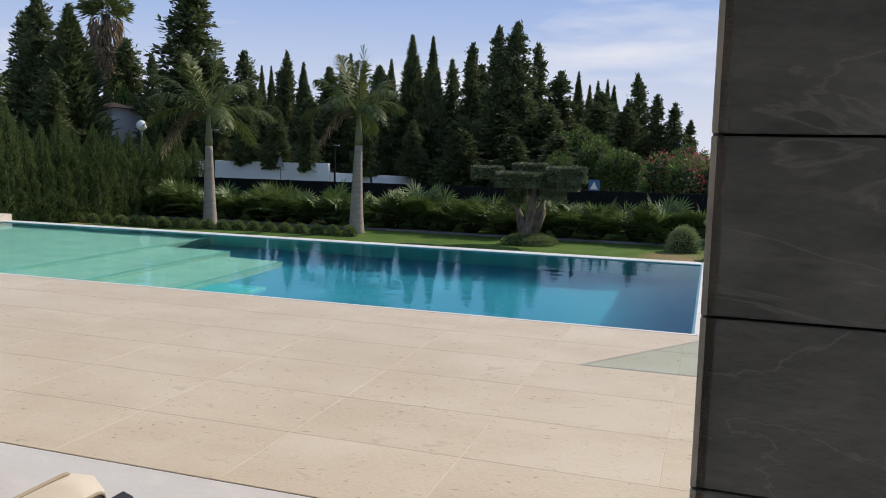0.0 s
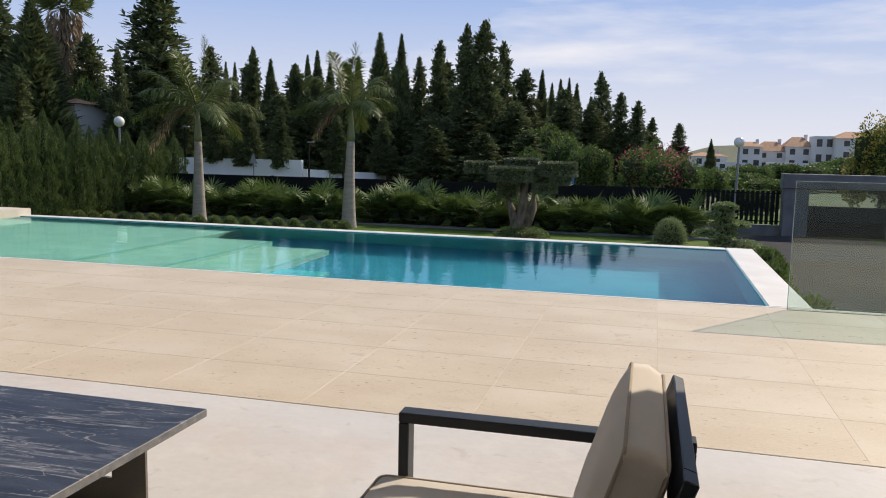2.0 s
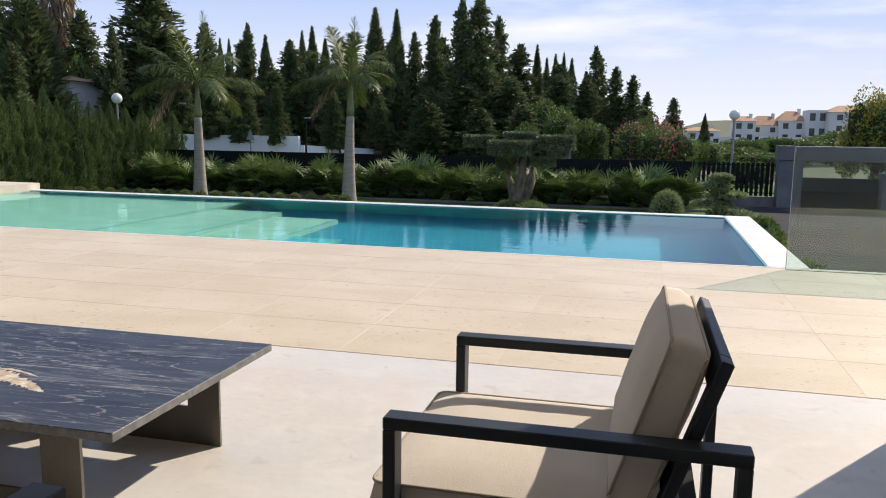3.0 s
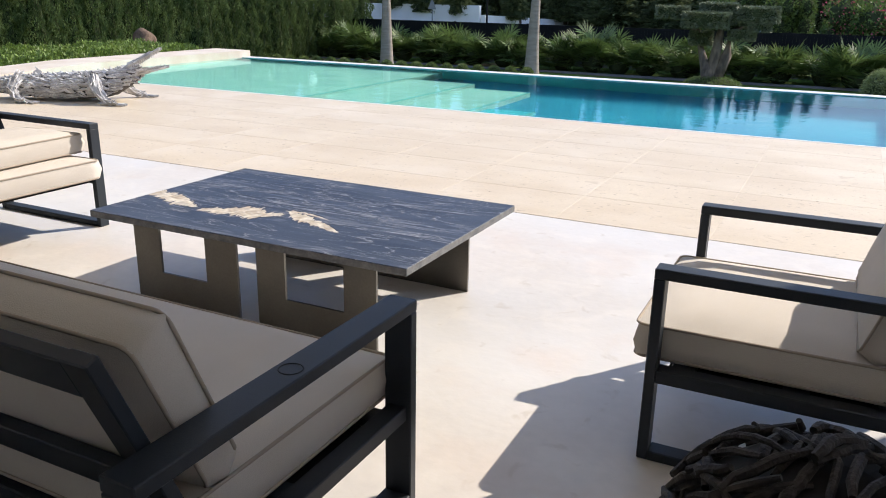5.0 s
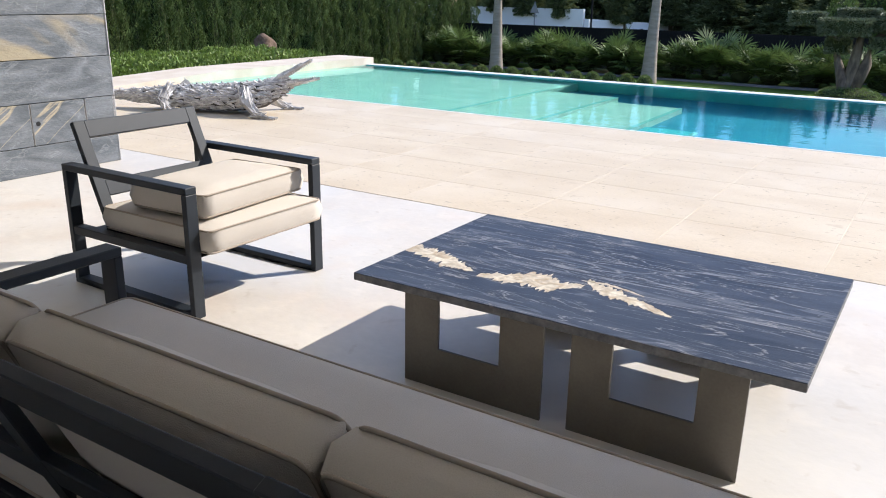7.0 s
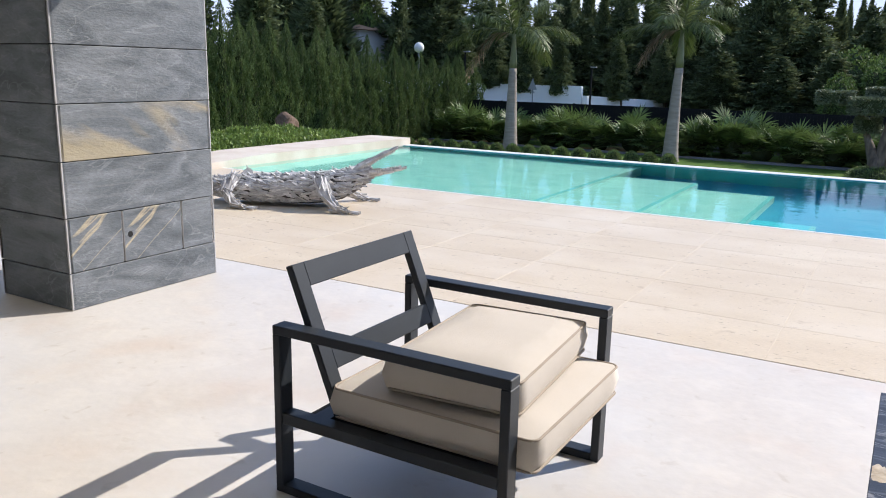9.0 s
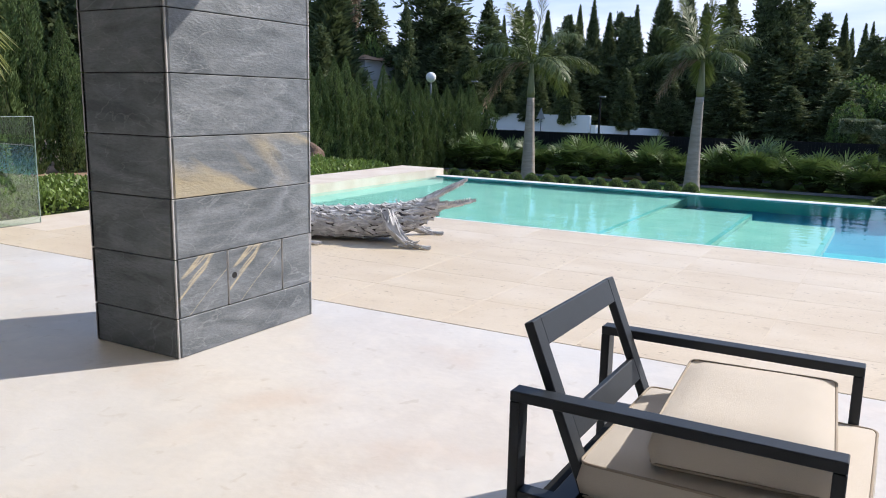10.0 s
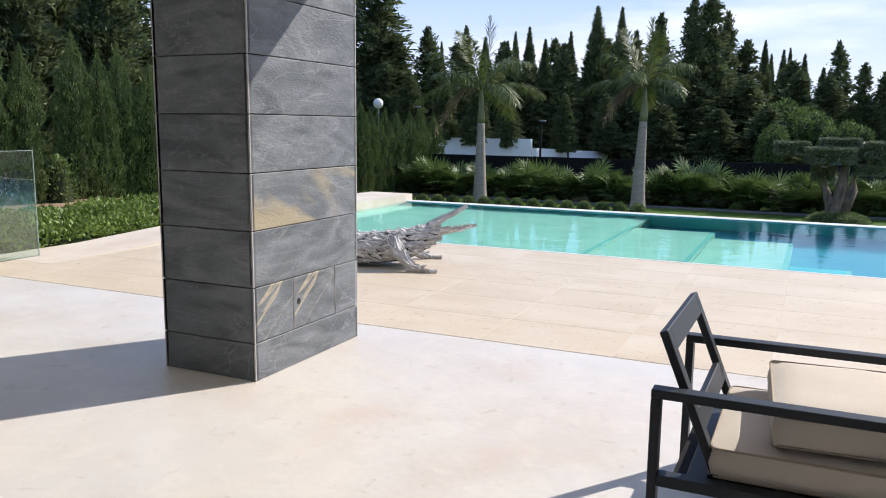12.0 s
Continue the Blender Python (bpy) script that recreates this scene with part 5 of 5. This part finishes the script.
# the cloud-pruned olive
e = empty("olive_tree", 3.53, 21.5, GARDEN, 0, label="old cloud-pruned olive with a gnarled split trunk", category="olive tree")
for pts, r in ((((0.0, 0, -0.1), (-0.05, 0.05, 0.5), (0.02, 0, 1.1), (0.1, 0, 1.75)), (0.24, 0.165, 0.14, 0.09)),
               (((-0.15, 0, -0.1), (-0.22, 0, 0.45), (-0.45, 0.1, 1.05), (-0.62, 0, 1.55), (-1.0, 0, 1.95)), (0.18, 0.14, 0.105, 0.07, 0.045)),
               (((0.12, 0, 0.2), (0.3, 0.1, 0.9), (0.35, 0.1, 1.5), (0.95, 0.1, 2.05)), (0.19, 0.13, 0.09, 0.05))):
    v, f = tube(pts, r, 12)
    v = [Vector(q) + Vector((noise.noise(Vector(q) * 4), noise.noise(Vector(q) * 4 + Vector((5, 0, 0))), 0)) * 0.09 for q in v]
    raw("trunk", v, f, M_BARK, e, smooth=True)
rng = np.random.default_rng(14)
for (px, py, pz, rx, rz) in ((-1.34, 0, 2.06, 0.48, 0.16), (-0.33, -0.35, 1.88, 0.66, 0.2), (-0.08, 0.3, 2.2, 0.53, 0.13), (1.04, 0, 2.05, 0.57, 0.2), (1.14, -0.2, 1.72, 0.3, 0.1), (0.5, 0.1, 1.92, 0.4, 0.15), (0.67, -0.1, 1.48, 0.37, 0.12), (-0.47, 0.1, 1.36, 0.32, 0.18)):
    n = int(6500 * rx)
    u = rng.normal(0, 1, (n, 3))
    u /= np.linalg.norm(u, axis=1)[:, None]
    u = np.sign(u) * np.abs(u) ** 0.6
    u /= np.maximum(np.linalg.norm(u[:, :2], axis=1), np.abs(u[:, 2]))[:, None]
    p = np.array((px, py, pz)) + u * np.array((rx, rx * 0.8, rz)) * (1 - np.abs(rng.normal(0, 0.06, n)))[:, None]
    v, f = leaves(rng, p, u, 0.065, 0.016, 0.5)
    crown("foliage_pad", v, f, M_OLIVE, e)
    bm = bmesh.new()
    bmesh.ops.create_cone(bm, cap_ends=True, segments=18, radius1=0.92, radius2=0.92, depth=2, matrix=Matrix.Translation((px, py, pz)) @ Matrix.Diagonal((rx, rx * 0.8, rz * 0.85, 1)))
    part("inner_foliage", bm, M_CORE, e)

# the small tiered bush near the pool corner
e = empty("tiered_bush", 8.95, 16.6, GARDEN, 0, label="small bush clipped into stacked green tiers", category="bush")
v, f = tube([(0, 0, -0.1), (0.06, 0, 0.7), (0, 0, 1.36)], [0.07, 0.05, 0.03], 8)
raw("trunk", v, f, M_BARK, e)
for (px, pz, rx) in ((0.0, 1.40, 0.26), (-0.12, 1.21, 0.36), (0.16, 1.01, 0.42), (-0.16, 0.79, 0.48), (0.26, 0.57, 0.58), (-0.05, 0.33, 0.62)):
    n = 900
    u = rng.normal(0, 1, (n, 3))
    u /= np.linalg.norm(u, axis=1)[:, None]
    p = np.array((px, 0, pz)) + u * np.array((rx * 0.95, rx * 0.95, 0.062)) * rng.uniform(0.85, 1.05, n)[:, None]
    v, f = leaves(rng, p, u, 0.07, 0.02, 0.5)
    crown("foliage_pad", v, f, M_GREYBUSH, e)
    bm = bmesh.new()
    bmesh.ops.create_icosphere(bm, subdivisions=2, radius=1, matrix=Matrix.Translation((px, 0, pz)) @ Matrix.Diagonal((rx * 0.85, rx * 0.85, 0.05, 1)))
    part("inner_foliage", bm, M_CORE, e)
for x, y, s in ((9.35, 12.0, 0.6), (9.5, 13.6, 0.7), (9.35, 7.2, 0.5), (9.4, 8.5, 0.62), (9.3, 10.2, 0.55)):
    clipped("shrub", x, y, GARDEN, s * 0.62, s * 1.15, 1300, M_BOX, "loose green shrub below the pool edge", "shrub", "shrubs below the pool edge", int(x * 10 + y), 0.11, 0.028)

# the green bed behind the limestone border
rng = np.random.default_rng(19)
bed = empty("ground_cover", -6.6, 6.2, -0.3, 0, label="bright green leafy ground cover filling a raised bed", category="planting", kind="stuff")
n = 40000
p = np.stack([rng.uniform(-8.1, -5.42, n), rng.uniform(2.0, 10.3, n), np.zeros(n)], 1)
hgt = np.array([0.30 + 0.10 * noise.noise((a * 1.7, b * 1.7, 0)) + 0.06 * noise.noise((a * 6, b * 6, 2)) for a, b, _ in p])
edge = np.minimum(np.minimum(p[:, 0] + 8.1, -5.42 - p[:, 0]) / 0.25, 1)
hgt = hgt * (0.45 + 0.55 * np.sqrt(edge)) * rng.uniform(0.75, 1.05, n)
p[:, 2] = hgt
p -= np.array((-6.6, 6.2, -0.3)) - np.array((0, 0, 0.0))
p[:, 2] = hgt + 0.3 - 0.14
v, f = leaves(rng, p, np.tile(np.array((0, -0.1, 0.6)), (n, 1)), 0.075, 0.021, 0.7)
crown("leaves", v, f, M_BEDLEAF, bed)
# filler box in the dark core colour paints the shade under the leaves
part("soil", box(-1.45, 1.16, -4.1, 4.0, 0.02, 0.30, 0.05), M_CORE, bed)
rock = bmesh.new()
bmesh.ops.create_icosphere(rock, subdivisions=3, radius=0.24)
for q in rock.verts:
    q.co += q.co.normalized() * 0.10 * noise.noise(q.co * 5)
    q.co.z *= 1.25
rock_ob = part("rock", rock, M_ROCK, m=pose(-8.3, 11.3, 0.12))
tagged(rock_ob, "rough brown rock standing in the planting", "rock")
part("plinth", box(-8.6, -8.0, 11.0, 11.6, -0.9, -0.05, 0.05), M_ROCK, None, m=None)
bpy.data.objects["plinth"].name = "boulder"
tagged(bpy.data.objects["boulder"], "brown boulder under the rock in the planting", "rock")

# ---- walls, fence and gate ----
fence = empty("fence", -13, 25.6, 0, 0, label="black steel slat fence behind the fan palms", category="fence")
part("base_wall", box(0, 24.4, -0.08, 0.08, GARDEN - 0.2, -0.80), M_STONEWALL, fence)
sl = box(-0.051, 0.051, -0.012, 0.012, -0.78, 0.32)
slat = bpy.data.meshes.new("slat")
sl.to_mesh(slat)
sl.free()
slat.materials.append(M_FENCE)
for k in range(208):
    put("slat", slat, fence, m=pose(0.05 + k * 0.1045, 0, 0))
for k in range(17):
    put("slat", slat, fence, m=pose(21.82 + k * 0.155, 0, 0))
for z in (-0.70, 0.22):
    part("rail", box(0, 24.4, 0.013, 0.04, z, z + 0.04), M_FENCE, fence)
for k in range(9):
    part("post", box(k * 3.02, k * 3.02 + 0.06, 0.041, 0.1, -0.80, 0.34), M_FENCE, fence)

gate = empty("garden_gate", 11.43, 25.5, GARDEN, 0, label="grey stone gateway with dark panelled gate", category="gate")
part("pillar", box(0, 0.75, -0.3, 0.3, -0.2, 1.55, 0.01), M_STONEWALL, gate)
part("beam", box(-0.05, 7.5, -0.35, 0.35, 1.55, 2.02, 0.015), M_STONEWALL, gate)
part("gate_panel", box(0.78, 3.1, -0.03, 0.03, -0.2, 1.0, 0.005), M_FENCE, gate)
part("pillar", box(3.12, 3.6, -0.3, 0.3, -0.2, 1.20, 0.01), M_STONEWALL, gate)
part("gate_panel", box(3.62, 6.4, -0.03, 0.03, -0.2, 1.0, 0.005), M_FENCE, gate)
drive = part("pavement", box(9.95, 30, 5.0, 25.0, GARDEN - 0.2, GARDEN + 0.02), M_PAVE)
tagged(drive, "grey paved driveway below the terrace", "driveway", kind="structure")
lowwall = part("wall_low", box(-11.5, 10.4, 22.75, 22.95, GARDEN - 0.2, -1.06, 0.02), M_STONEWALL)
tagged(lowwall, "low grey stone kerb of the palm bed", "kerb", kind="structure")

wall1 = part("wall_east", box(-24, -11.0, 37.0, 37.25, -2.0, 0.78, 0.01), M_WHITE)
tagged(wall1, "white rendered boundary wall under dark trees", "wall", kind="structure")
w2 = bmesh.new()
for (x, y, z0, z1) in ((-10.95, 37.1, -2, 0.30), (-8.75, 44.6, -2, -0.05)):
    for dx in (0, 0.25):
        for z in (z0, z1):
            w2.verts.new((x + dx, y, z))
w2.verts.ensure_lookup_table()
for q in ((0, 1, 5, 4), (2, 6, 7, 3), (1, 3, 7, 5), (0, 2, 3, 1), (4, 5, 7, 6)):
    w2.faces.new([w2.verts[i] for i in q])
bmesh.ops.recalc_face_normals(w2, faces=w2.faces[:])
wall2 = part("wall_north", w2, M_WHITE)
tagged(wall2, "lower white boundary wall running downhill", "wall", kind="structure")
lf = part("wall_west", box(-13.9, -13.8, -6, 9.0, -0.6, 0.35), M_LEDGE)
tagged(lf, "low sandy garden boundary wall behind the cypresses", "wall", kind="structure")


def globe_lamp(x, y, z, r, base, group="globe street lamps"):
    e = empty("globe_lamp", x, y, base, 0, label="white opal globe lamp on a thin grey post", category="street lamp", group=group)
    v, f = tube([(0, 0, -0.3), (0, 0, z - base - r * 0.9)], [0.05, 0.04], 8)
    raw("post", v, f, M_POST, e)
    bm = bmesh.new()
    bmesh.ops.create_uvsphere(bm, u_segments=20, v_segments=14, radius=r, matrix=Matrix.Translation((0, 0, z - base)))
    part("globe", bm, M_GLOBE, e, smooth=True)


globe_lamp(-14.15, 26.2, 2.35, 0.215, -1.2)
globe_lamp(10.15, 27.2, 1.92, 0.18, -1.2)
e = empty("street_lamp", -17.1, 35.5, -1.2, 0, label="slim dark street lamp with a flat head", category="street lamp")
v, f = tube([(0, 0, -0.2), (0, 0, 3.6)], [0.05, 0.04], 8)
raw("post", v, f, M_FENCE, e)
part("head", box(-0.08, 0.28, -0.08, 0.08, 3.6, 3.67, 0.02), M_POST, e)
e = empty("street_lamp", -10.2, 36.2, -1.2, 0, label="slim dark street lamp with a flat head", category="street lamp")
v, f = tube([(0, 0, -0.2), (0, 0, 2.9)], [0.06, 0.05], 8)
raw("post", v, f, M_FENCE, e)
part("head", box(-0.08, 0.26, -0.08, 0.08, 2.9, 2.97, 0.02), M_POST, e)
e = empty("road_sign", -13.3, 36.0, -1.2, 0, label="triangular road sign seen on a grey post", category="sign")
v, f = tube([(0, 0, -0.2), (0, 0, 2.3)], [0.03, 0.03], 8)
raw("post", v, f, M_POST, e)
raw("plate", [(-0.25, -0.04, 1.75), (0.25, -0.04, 1.75), (0, -0.04, 2.3), (-0.25, -0.02, 1.75), (0.25, -0.02, 1.75), (0, -0.02, 2.3)],
    [(0, 1, 2), (5, 4, 3), (0, 3, 4, 1), (1, 4, 5, 2), (2, 5, 3, 0)], M_POST, e)
e = empty("road_sign", 3.6, 34, -1.3, 0, label="small blue and white pedestrian crossing sign", category="sign")
v, f = tube([(0, 0, -0.2), (0, 0, 1.7)], [0.03, 0.03], 8)
raw("post", v, f, M_POST, e)
part("plate", box(-0.24, 0.24, -0.04, -0.02, 1.25, 1.73), M_SIGNBLUE, e)
raw("symbol", [(-0.17, -0.044, 1.31), (0.17, -0.044, 1.31), (0, -0.044, 1.66)], [(0, 1, 2)], M_WHITE, e)


# ---- houses ----
def house(x, y, z, w, d, h, storeys, label, roof=1.2, tower=False):
    e = empty("house", x, y, z, 0, label=label, category="house", group="white houses on the far hill" if y > 100 else "")
    part("wall", box(-w / 2, w / 2, -d / 2, d / 2, -6, h), M_FARWALL, e)
    if roof:
        o = 0.35
        v = [(-w / 2 - o, -d / 2 - o, h + 0.02), (w / 2 + o, -d / 2 - o, h + 0.02), (w / 2 + o, d / 2 + o, h + 0.02), (-w / 2 - o, d / 2 + o, h + 0.02),
             (-w * 0.2, 0, h + roof), (w * 0.2, 0, h + roof)]
        raw("roof", v, [(0, 1, 5, 4), (1, 2, 5), (2, 3, 4, 5), (3, 0, 4), (3, 2, 1, 0)], M_TERRA, e)
        if y > 100:
            part("chimney", box(w * 0.25, w * 0.25 + 0.6, -0.3, 0.3, h, h + roof + 0.5), M_FARWALL, e)
    sh = h / storeys
    n = max(2, int(w / 2.4))
    for s in range(storeys):
        for k in range(n):
            cx = -w / 2 + (k + 0.5) * w / n
            wn_ = part("window", box(cx - 0.5, cx + 0.5, -d / 2 - 0.04, -d / 2 + 0.1, sh * s + sh * 0.3, sh * s + sh * 0.8), M_DARKGLASS, e)
    return e


house(-27.9, 39.5, -1.5, 4.2, 3.5, 5.25, 2, "white house with terracotta roof behind the hedge", 0.45)
for x, y, z, w, d, h, st, rf in ((17.5, 172, -3, 7, 7, 5.6, 2, 0.8), (25.4, 170, -3, 4.2, 6, 8.2, 3, 1.0), (29.8, 175, -3, 6, 7, 7.2, 3, 2.0), (34.8, 174, -3, 5, 7, 8.4, 3, 2.0),
                                 (38.7, 170, -3, 3.6, 6, 11.0, 3, 0.0), (43.8, 168, -3, 7, 8, 10.4, 4, 1.4), (51.5, 168, -3, 9, 8, 11.5, 4, 1.6), (21.5, 168, -3, 6, 6, 4.2, 2, 0.0), (32.5, 166, -3, 8, 5, 4.4, 2, 0.0), (47.5, 162, -3, 8, 6, 6.5, 3, 0.0)):
    house(x, y, z, w, d, h * 0.8, st, "distant white apartment house with dark windows on the hillside", rf)

# ---- terrace slabs, last ----
TW, TD, J = 0.955, (POOL_N - 0.05 - SEAM - 0.01) / 6, 0.0024
tb = box(J / 2, TW - J / 2, J / 2, TD - J / 2, -0.03, 0.0, 0.0012)
tile = bpy.data.meshes.new("slab")
tb.to_mesh(tile)
tb.free()
tile.materials.append(M_TRAV)
for i in range(-13, 6):
    for j in range(6):
        x = 7.48 + i * TW
        if x < -5.4 or (x < -4.6 and j > 0):
            continue
        put("slab", tile, terrace, m=pose(x, SEAM + 0.008 + j * TD, 0))
x = 7.48 - 13 * TW
for x0, x1, rows in ((x - 0.46, x, range(1)), (POOL_L + 0.004, x + TW, range(1, 6))):
    for j in rows:
        y = SEAM + 0.008 + j * TD
        o = part("slab", box(J / 2, x1 - x0 - J / 2, J / 2, TD - J / 2, -0.03, 0.0, 0.0012), M_TRAV, terrace)
        o.matrix_basis = pose(x0, y, 0)
